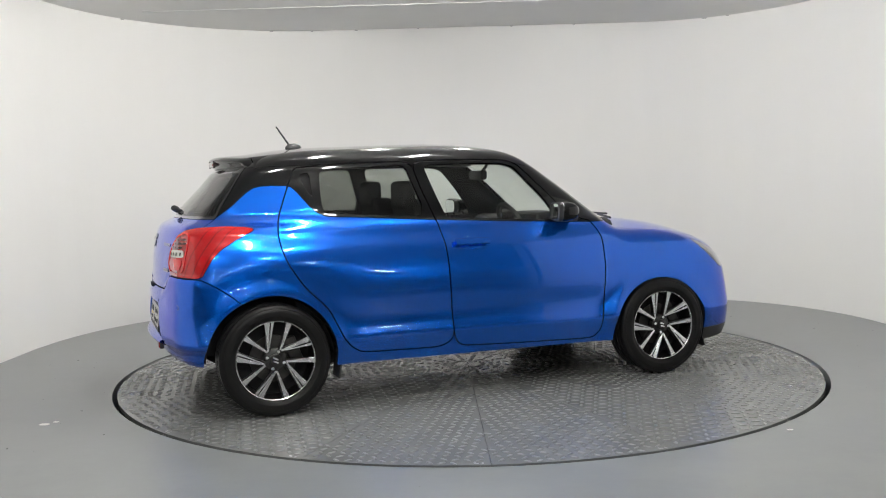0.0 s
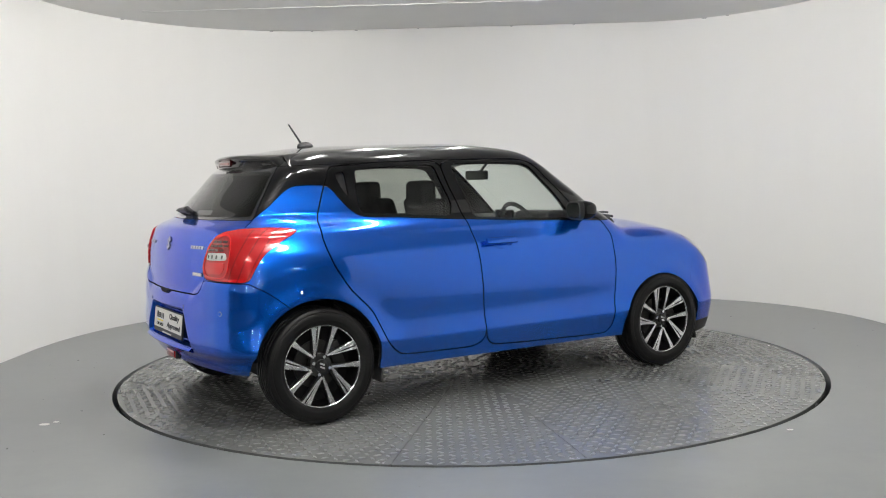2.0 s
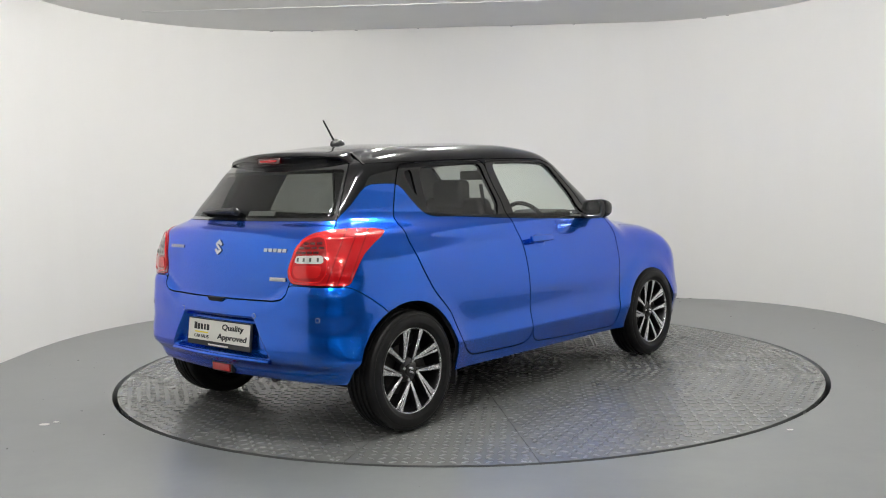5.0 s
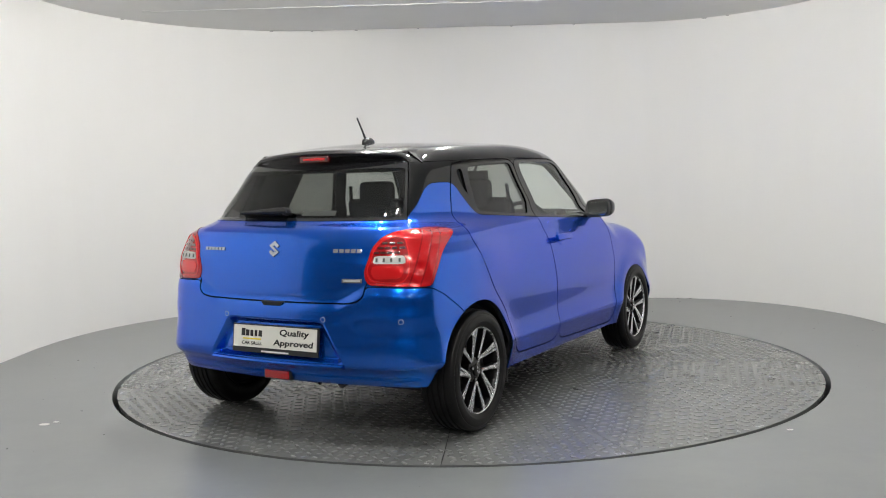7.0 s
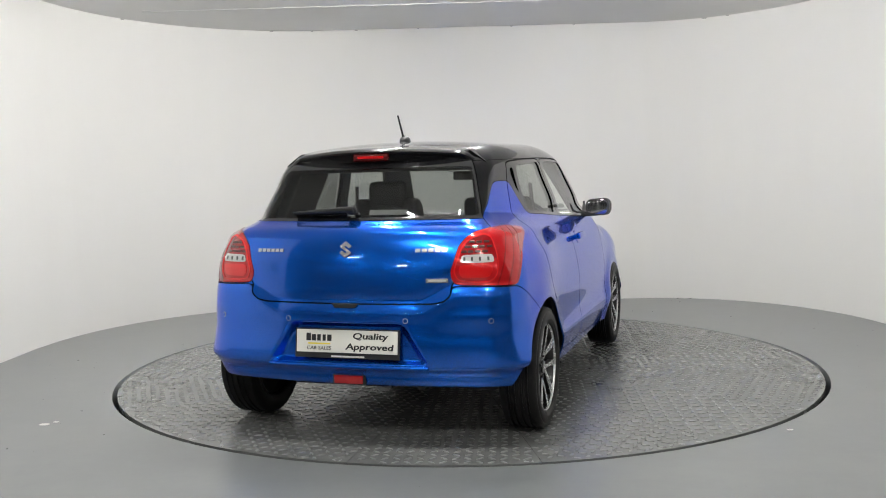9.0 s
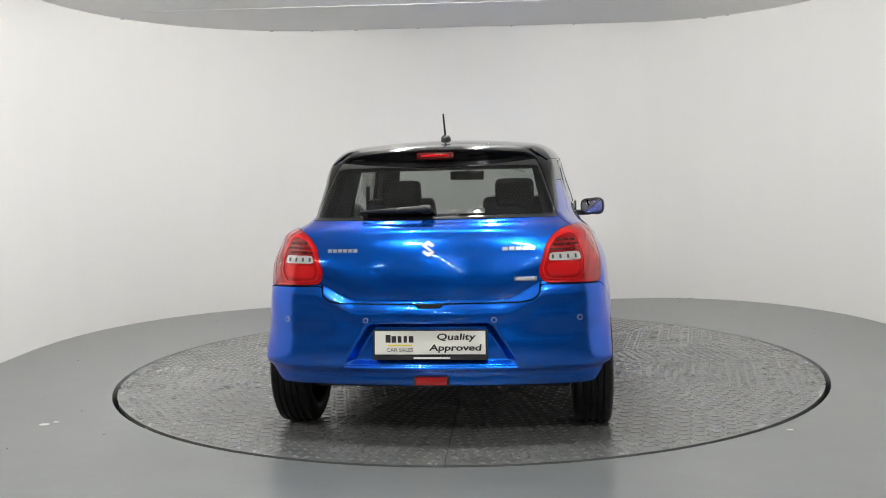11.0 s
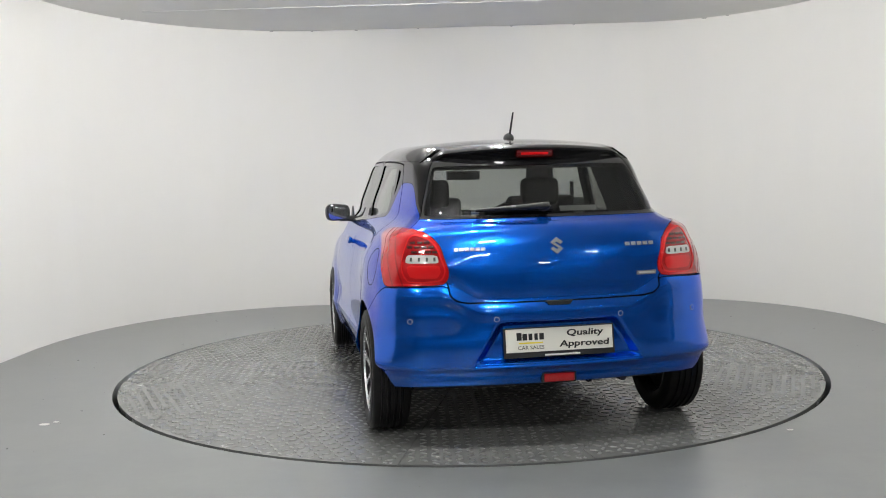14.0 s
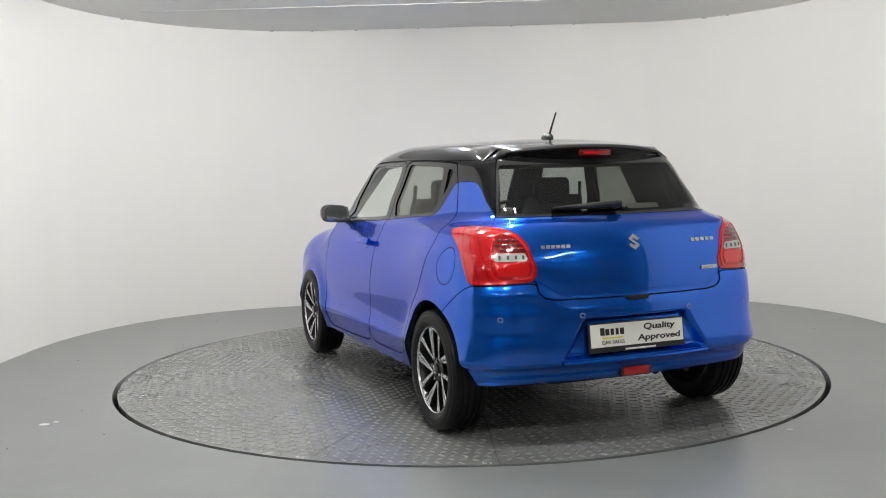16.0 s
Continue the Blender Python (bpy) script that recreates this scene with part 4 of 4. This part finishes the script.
    if s > 0:
        wheel.matrix_basis = pose(x, 0.757, 0.3045)
    else:
        wheel.matrix_basis = pose(x, -0.757, 0.3045, 0, 8 if x > 0 else 0, 180)
    return wheel


# ---------------------------------------------------------------- rear fittings
def build_spoiler(tailgate):
    """Roof-end spoiler with a full-width rear face."""
    v, f, n = [], [], 41
    for i in range(n):
        y = -0.552 + 1.104 * i / (n - 1)
        q = abs(y)
        fall = 0.055 * ease((q - 0.44) / 0.125)
        xe = -(1.418 - 0.52 * q * q - 0.5 * max(q - 0.50, 0))
        zt = 1.407 - 0.105 * q * q - float(fall)
        zl = 1.345 - 0.060 * q * q - float(fall) * 0.3
        x0 = -1.08
        z0 = float(TOP(np.array([x0]))[0]) - 0.12 * q * q - 0.004 - 0.6 * max(q - 0.47, 0)
        x1 = -1.25
        z1 = float(TOP(np.array([x1]))[0]) - 0.12 * q * q + 0.004 - 0.6 * max(q - 0.47, 0)
        prof = [(x0, z0 - 0.02), (x0, z0), (x1, z1), (xe + 0.05, zt + 0.012), (xe + 0.012, zt + 0.004), (xe, zt - 0.006), (xe + 0.004, zt - 0.02), (xe + 0.018, (zt + zl) / 2), (xe + 0.022, zl + 0.006), (xe + 0.030, zl), (xe + 0.11, zl - 0.004), (xe + 0.16, zl)]
        v += [(x, y, z) for x, z in prof]
    k = 12
    for i in range(n - 1):
        f += [(i * k + j, (i + 1) * k + j, (i + 1) * k + j + 1, i * k + j + 1) for j in range(k - 1)]
    f += [tuple(range(k)), tuple(range((n - 1) * k + k - 1, (n - 1) * k - 1, -1))]
    ob = link_mesh("spoiler", v, f, BLACK, tailgate, True, "gloss black roof spoiler")
    ob.data.set_sharp_from_angle(angle=radians(50))
    # high brake light
    bm = box((0.014, 0.190, 0.040), (-1.409, 0.0, 1.373), 0.013, segments=3)
    part("brake_light", bm, REDDARK, ob, "dark red high brake light", True)
    part("brake_light_bar", box((0.008, 0.140, 0.013), (-1.4140, 0.0, 1.372), 0.003), RED, ob)
    return ob


def build_rear_fittings(car, tailgate):
    build_spoiler(tailgate)
    # wiper: cap, arm and blade
    m = stick(-1.38, 0.02, 1.095, (-1, 0, 0))
    cap = bmesh.new()
    bmesh.ops.create_uvsphere(cap, u_segments=20, v_segments=12, radius=1.0)
    bmesh.ops.scale(cap, vec=(0.030, 0.019, 0.030), verts=cap.verts)
    wiper = part("rear_wiper", moved(cap, m @ pose(0, 0.010, 0.02)), PLASTIC, tailgate, "black rear wiper resting on the glass", True)
    a, _ = on_body(-1.2, 0.0, 1.108, (-1, 0, 0))
    b, _ = on_body(-1.2, 0.345, 1.098, (-1, 0, 0))
    c, _ = on_body(-1.2, 0.16, 1.102, (-1, 0, 0))
    out = Vector((-0.030, 0, 0.012))
    part("wiper_arm", merge(rod(a + out * 1.1, c + out * 1.0, 0.016, 12, 0.012), rod(c + out * 1.0, b + out * 0.7, 0.012, 12, 0.004)), PLASTIC, wiper, smooth=True)
    d, _ = on_body(-1.2, -0.02, 1.096, (-1, 0, 0))
    part("wiper_blade", rod(d + out * 0.35, b + out * 0.3, 0.006, 8), RUBBER, wiper)
    # handle recess over the bumper
    p, n = on_body(-1.2, 0, 0.679, (-1, 0, 0))
    part("opener", slab([(-0.066, 0.684), (0.066, 0.684), (0.050, 0.664), (-0.050, 0.664)], p.x - 0.012, p.x + 0.02, "x", 0.003), MATTE, tailgate, "dark tailgate opener recess")
    # badges as plain shapes
    m = stick(-1.2, 0, 0.936, (-1, 0, 0))
    badge = slab([(0.0, 0.040), (0.031, 0.016), (0.018, 0.005), (0.0, 0.019), (-0.018, 0.005), (-0.031, 0.016)], 0.0, 0.005, "z", 0.0008)
    badge = merge(badge, slab([(0.0, -0.040), (-0.031, -0.016), (-0.018, -0.005), (0.0, -0.019), (0.018, -0.005), (0.031, -0.016)], 0.0, 0.005, "z", 0.0008), box((0.040, 0.013, 0.004), (0, 0, 0.003), 0.0008, pose(0, 0, 0, 0, 0, -36)))
    part("emblem", moved(badge, m), SILVER, tailgate, "silver angular emblem shape")
    for y, z, w, h, cells, tag in ((0.408, 0.930, 0.150, 0.017, 6, "row of silver badge bars"), (-0.415, 0.930, 0.155, 0.018, 5, "row of silver badge bars")):
        bms = []
        for i in range(cells):
            yy = y + (i - (cells - 1) / 2) * -w / cells
            mm = stick(-1.2, yy, z, (-1, 0, 0))
            bms.append(moved(box((w / cells * 0.80, h, 0.004), (0, 0, 0.0025), 0.001), mm))
        part("badge", merge(*bms), SILVER, tailgate, tag)
    mm = stick(-1.2, -0.445, 0.792, (-1, 0, 0))
    part("badge", moved(box((0.105, 0.020, 0.004), (0, 0, 0.003), 0.0015), mm), SILVER, tailgate, "small chrome and blue badge")
    part("badge_inlay", moved(box((0.085, 0.009, 0.003), (0, 0, 0.0052), 0.0005), mm), BARS, tailgate)
    # number plate in the recess
    plate = part("plate_holder", box((0.012, 0.535, 0.140), (0, 0, -0.006), 0.003), PLASTIC, car, "black number plate holder")
    part("number_plate", box((0.006, 0.516, 0.108), (-0.007, 0, 0.004), 0.002), PLATE, plate, "white dealer plate with black lettering")
    face = Matrix(((0, 0, -1, -0.0105), (-1, 0, 0, 0), (0, 1, 0, 0), (0, 0, 0, 1)))
    text_part("Quality", 0.040, face @ Matrix.Translation((0.120, 0.030, 0)), INK, plate, width=0.180, lean=0.10, bold=0.0009)
    text_part("Approved", 0.040, face @ Matrix.Translation((0.118, -0.020, 0)), INK, plate, width=0.245, lean=0.10, bold=0.0009)
    text_part("CAR SALES", 0.024, face @ Matrix.Translation((-0.140, -0.030, 0)), INK, plate, width=0.125)
    for i, w in enumerate((0.024, 0.022, 0.018, 0.016, 0.022)):
        part("brand_bar", moved(box((w, 0.030 if i else 0.036, 0.0012), (-0.195 + i * 0.027, 0.020 if i else 0.023, 0.0), 0.0004, pose(0, 0, 0, 0, 0, 0)), face), INK, plate)
    part("yellow_bar", moved(box((0.115, 0.007, 0.0012), (-0.140, -0.008, 0), 0.0003), face), YELLOW, plate)
    part("holder_bar", moved(box((0.17, 0.008, 0.0012), (0.01, -0.0665, -0.001), 0.0003), face @ Matrix.Translation((0, 0, 0.0028))), PLATE, plate)
    p, n = on_body(-1.2, 0, 0.495, (-1, 0, 0))
    plate.matrix_basis = pose(-1.772, 0, 0.498, 0, 7, 0)
    # lip under the recess, fog light
    v, f = [], []
    for i in range(33):
        y = -0.405 + 0.81 * i / 32
        q = abs(y)
        x = -float(TAIL(np.array([0.39]))[0]) + 0.177 * q * q
        z = 0.386
        v += [(x + 0.03, y, z + 0.020), (x - 0.010, y, z + 0.010), (x - 0.018, y, z), (x + 0.004, y, z - 0.010), (x + 0.03, y, z - 0.016)]
    for i in range(32):
        f += [(i * 5 + j, i * 5 + j + 1, (i + 1) * 5 + j + 1, (i + 1) * 5 + j) for j in range(4)]
    link_mesh("bumper_lip", v, f, PAINT, car)
    p, n = on_body(-1.2, 0, 0.318, (-1, 0, 0))
    fog = part("fog_light", box((0.05, 0.170, 0.052), (p.x + 0.014, 0, 0.320), 0.008, segments=3), PLASTIC, car, "red rear fog light in a black surround", True)
    part("fog_lens", box((0.05, 0.148, 0.040), (p.x + 0.008, 0, 0.320), 0.006, segments=3), RED, fog, "red lens", True)
    # parking sensors
    for y in (-0.691, -0.299, 0.299, 0.691):
        mm = stick(-1.3, y, 0.608, (-1, 0, 0)) if abs(y) < 0.5 else stick(-1.38, y * 0.64, 0.608, (-0.80, 0.60 * (1 if y > 0 else -1), 0))
        part("parking_sensor", moved(merge(rod((0, 0, -0.003), (0, 0, 0.0025), 0.010, 20)), mm), PAINT, car)
        part("sensor_ring", moved(moved(turned([(0.010, -0.001), (0.0125, -0.001), (0.0125, 0.0015), (0.010, 0.0015)], 24, True), pose(0, 0, 0, 90)), mm), BARS, car)
    # fuel flap on the left rear wing
    p, n = on_body(-1.385, 0.4, 0.838, (0, 1, 0))
    v, f = [], []
    for i in range(40):
        a = 2 * math.pi * i / 40
        for r, d in ((0.0865, 0.0006), (0.0865, -0.006), (0.0835, -0.006), (0.0835, 0.0006)):
            u, w = r * math.cos(a), r * 1.04 * math.sin(a)
            c, m2 = on_body(-1.385 + u, 0.4, 0.838 + w, (0, 1, 0))
            v.append(tuple(c + m2 * d))
    for i in range(40):
        j = (i + 1) % 40
        f += [(i * 4 + k, i * 4 + (k + 1) % 4, j * 4 + (k + 1) % 4, j * 4 + k) for k in range(4)]
    link_mesh("fuel_flap", v, f, MATTE, car, label="seam of the round fuel flap")
    # roof aerial
    p, n = on_body(-0.925, 0, 1.0, (0, 0, 1))
    foot = bmesh.new()
    bmesh.ops.create_uvsphere(foot, u_segments=24, v_segments=14, radius=1.0)
    bmesh.ops.scale(foot, vec=(0.052, 0.027, 0.030), verts=foot.verts)
    bmesh.ops.translate(foot, vec=(p.x + 0.015, 0, p.z + 0.004), verts=foot.verts)
    aerial = part("aerial", foot, PLASTIC, car, "short black roof aerial", True)
    part("aerial_rod", merge(rod((p.x - 0.005, 0, p.z + 0.015), (p.x - 0.045, 0, p.z + 0.075), 0.0062, 10, 0.0055), rod((p.x - 0.045, 0, p.z + 0.075), (p.x - 0.088, 0, p.z + 0.138), 0.0055, 10, 0.0045)), PLASTIC, aerial, smooth=True)


# ---------------------------------------------------------------- mirrors
def build_mirror(car, s):
    """Black door mirror on a short foot, its glass facing back."""
    bm = box((0.135, 0.168, 0.124), (0, 0, 0), 0.058, segments=6)
    for v in bm.verts:
        k = (v.co.x + 0.0675) / 0.135
        v.co.z *= 1 - 0.38 * k * k
        v.co.y *= 1 - 0.20 * k * k
        if v.co.y * s < 0:
            v.co.z *= 0.90
        v.co.x -= 0.10 * abs(v.co.y)
    head = part("door_mirror", moved(bm, pose(0.545, s * 0.850, 1.046, 0, 0, s * 6)), BLACK, car, "gloss black door mirror", True, 60)
    at = pose(0.545, s * 0.850, 1.046, 0, 0, s * 6)

    def oval(w, h, r):
        pts = []
        for cx, cy, a0 in ((w - r, h - r, 0), (-w + r, h - r, 90), (-w + r, -h + r, 180), (w - r, -h + r, 270)):
            for k in range(6):
                a = radians(a0 + 18 * k)
                x, y = cx + r * math.cos(a), cy + r * math.sin(a)
                pts.append((x, y * (0.90 if x * s < 0 else 1.0)))
        return pts
    part("mirror_surround", moved(slab(oval(0.078, 0.058, 0.040), -0.080, -0.050, "x", 0.004), at), PLASTIC, head)
    part("mirror_pane", moved(slab(oval(0.068, 0.049, 0.034), -0.083, -0.078, "x", 0.001), at), MIRRORGLASS, head, "mirror glass")
    foot = box((0.11, 0.12, 0.035), (0.575, s * 0.775, 1.000), 0.014, segments=3)
    part("mirror_foot", foot, PLASTIC, head, smooth=True)
    sail = slab([(0.52, 0.985), (0.70, 0.985), (0.70, 0.995), (0.585, 1.085)], s * 0.725, s * 0.738, "y", 0.003)
    part("mirror_sail", sail, PLASTIC, head)


# ---------------------------------------------------------------- cabin
def seat_back(w, h, thick, top_round):
    bm = box((thick, w, h), (0, 0, h / 2), min(thick, w) * 0.32, segments=4)
    for v in bm.verts:
        k = max(0.0, v.co.z / h)
        v.co.y *= 1 - top_round * k * k
        v.co.x -= 0.26 * v.co.z
        v.co.x += 0.10 * abs(v.co.y / w) * thick * 3
    return bm


def build_cabin(car):
    for s in (-1, 1):
        seat = part("front_seat", moved(seat_back(0.50, 0.64, 0.13, 0.18), pose(-0.13, s * 0.36, 0.50)), SEAT, car, "dark cloth front seat", True, 70)
        part("seat_cushion", box((0.52, 0.50, 0.16), (0.13, s * 0.36, 0.48), 0.05, segments=3), SEAT, seat, smooth=True)
        hr = box((0.10, 0.235, 0.17), (-0.315, s * 0.345, 1.165), 0.045, segments=4)
        part("headrest", hr, SEAT, seat, smooth=True)
        for d in (-0.06, 0.06):
            part("headrest_post", rod((-0.30, s * 0.36 + d, 1.05), (-0.32, s * 0.36 + d, 1.15), 0.006, 8), CHROME, seat)
    bench = part("rear_bench", moved(seat_back(1.16, 0.52, 0.14, 0.06), pose(-0.86, 0, 0.52)), SEAT, car, "dark cloth rear bench", True, 70)
    part("bench_cushion", box((0.50, 1.16, 0.16), (-0.62, 0, 0.48), 0.05, segments=3), SEAT, bench, smooth=True)
    for y in (-0.36, 0.36):
        part("headrest", box((0.09, 0.22, 0.09), (-1.00, y, 1.005), 0.035, segments=3), SEAT, bench, smooth=True)
    part("parcel_shelf", box((0.46, 1.02, 0.02), (-1.24, 0, 0.985), 0.006), CABIN, car)
    dash = box((0.46, 1.30, 0.26), (0.78, 0, 0.86), 0.08, segments=4)
    dash = part("dashboard", dash, CABIN, car, "dark dashboard", True)
    part("instrument_hood", box((0.20, 0.36, 0.10), (0.60, -0.36, 0.985), 0.04, segments=3), CABIN, dash, smooth=True)
    part("display", moved(box((0.02, 0.20, 0.13), (0.56, 0, 0.97), 0.008), Matrix()), BLACK, dash)
    # steering wheel on the right
    ring = turned([(0.165 + 0.014 * math.cos(a), 0.014 * math.sin(a)) for a in np.linspace(0, 2 * math.pi, 11)[:-1]], 40, True)
    m = pose(0.42, -0.36, 0.935, 0, 0, 0) @ pose(0, 0, 0, 0, 0, 90) @ pose(0, 0, 0, -24, 0, 0)
    wheel = part("steering_wheel", moved(ring, m), CABIN, car, "black steering wheel", True)
    part("spoke", moved(merge(box((0.32, 0.02, 0.035), (0, 0, 0), 0.006), box((0.10, 0.04, 0.09), (0, 0, -0.02), 0.015), box((0.035, 0.02, 0.16), (0, 0, -0.08), 0.006)), m), CABIN, wheel)
    # inside mirror
    mir = part("inside_mirror", box((0.04, 0.23, 0.062), (0.335, 0.0, 1.275), 0.014, segments=3), PLASTIC, car, "black inside mirror", True)
    part("mirror_stem", rod((0.36, 0, 1.29), (0.43, 0, 1.37), 0.010, 10), PLASTIC, mir)
    # seat belts at the pillars
    for s in (-1, 1):
        part("seat_belt", rod((-0.30, s * 0.56, 1.22), (-0.22, s * 0.60, 0.60), 0.012, 6), CABIN, car)
    # broad trim inside the rear pillars
    for s in (-1, 1):
        trim = box((0.34, 0.07, 0.30), (0, 0, 0), 0.02, segments=3)
        for v in trim.verts:
            v.co.y -= s * 0.22 * (v.co.z + 0.15)
            v.co.x += 0.5 * (v.co.z + 0.15)
        part("pillar_trim", moved(trim, pose(-1.19, s * 0.565, 1.19)), CABIN, car, smooth=True)
    # door cards
    for s in (-1, 1):
        part("door_card", box((1.75, 0.03, 0.50), (-0.2, s * 0.66, 0.70), 0.012), CABIN, car)
    # sticker on the rear glass
    m = stick(-1.2, -0.16, 1.108, (-1, 0, 0))
    part("window_sticker", moved(box((0.19, 0.030, 0.001), (0, 0, -0.008)), m), BARS, car, "pale grey window sticker")


def build_front_wiper(car):
    part("wiper", merge(rod((0.98, -0.62, 0.985), (1.08, -0.30, 0.995), 0.008, 8), rod((1.03, 0.05, 1.01), (0.98, -0.58, 1.01), 0.006, 8)), PLASTIC, car, "black windscreen wiper")


CAR, GATE_OB, SKIN = build_car()
for wx in (-1.225, 1.225):
    for ws_ in (-1, 1):
        build_wheel(CAR, wx, ws_)
build_rear_fittings(CAR, GATE_OB)
for ms in (-1, 1):
    build_mirror(CAR, ms)
build_cabin(CAR)
build_front_wiper(CAR)


def motions():
    """The turntable turns at an almost even pace and carries the car."""
    rows, carried = [], []
    for i in range(33):
        t = i * 0.5
        a = 22.408 + 5.5134 * t + 0.018159 * t * t - 0.0004725 * t ** 3
        turn = pose(0, 0, 0, 0, 0, a)
        rows.append((t, turn))
        carried.append((t, turn @ pose(-0.239, -0.016, 0.0027)))
    walk(TABLE, rows)
    walk(CAR, carried)


motions()
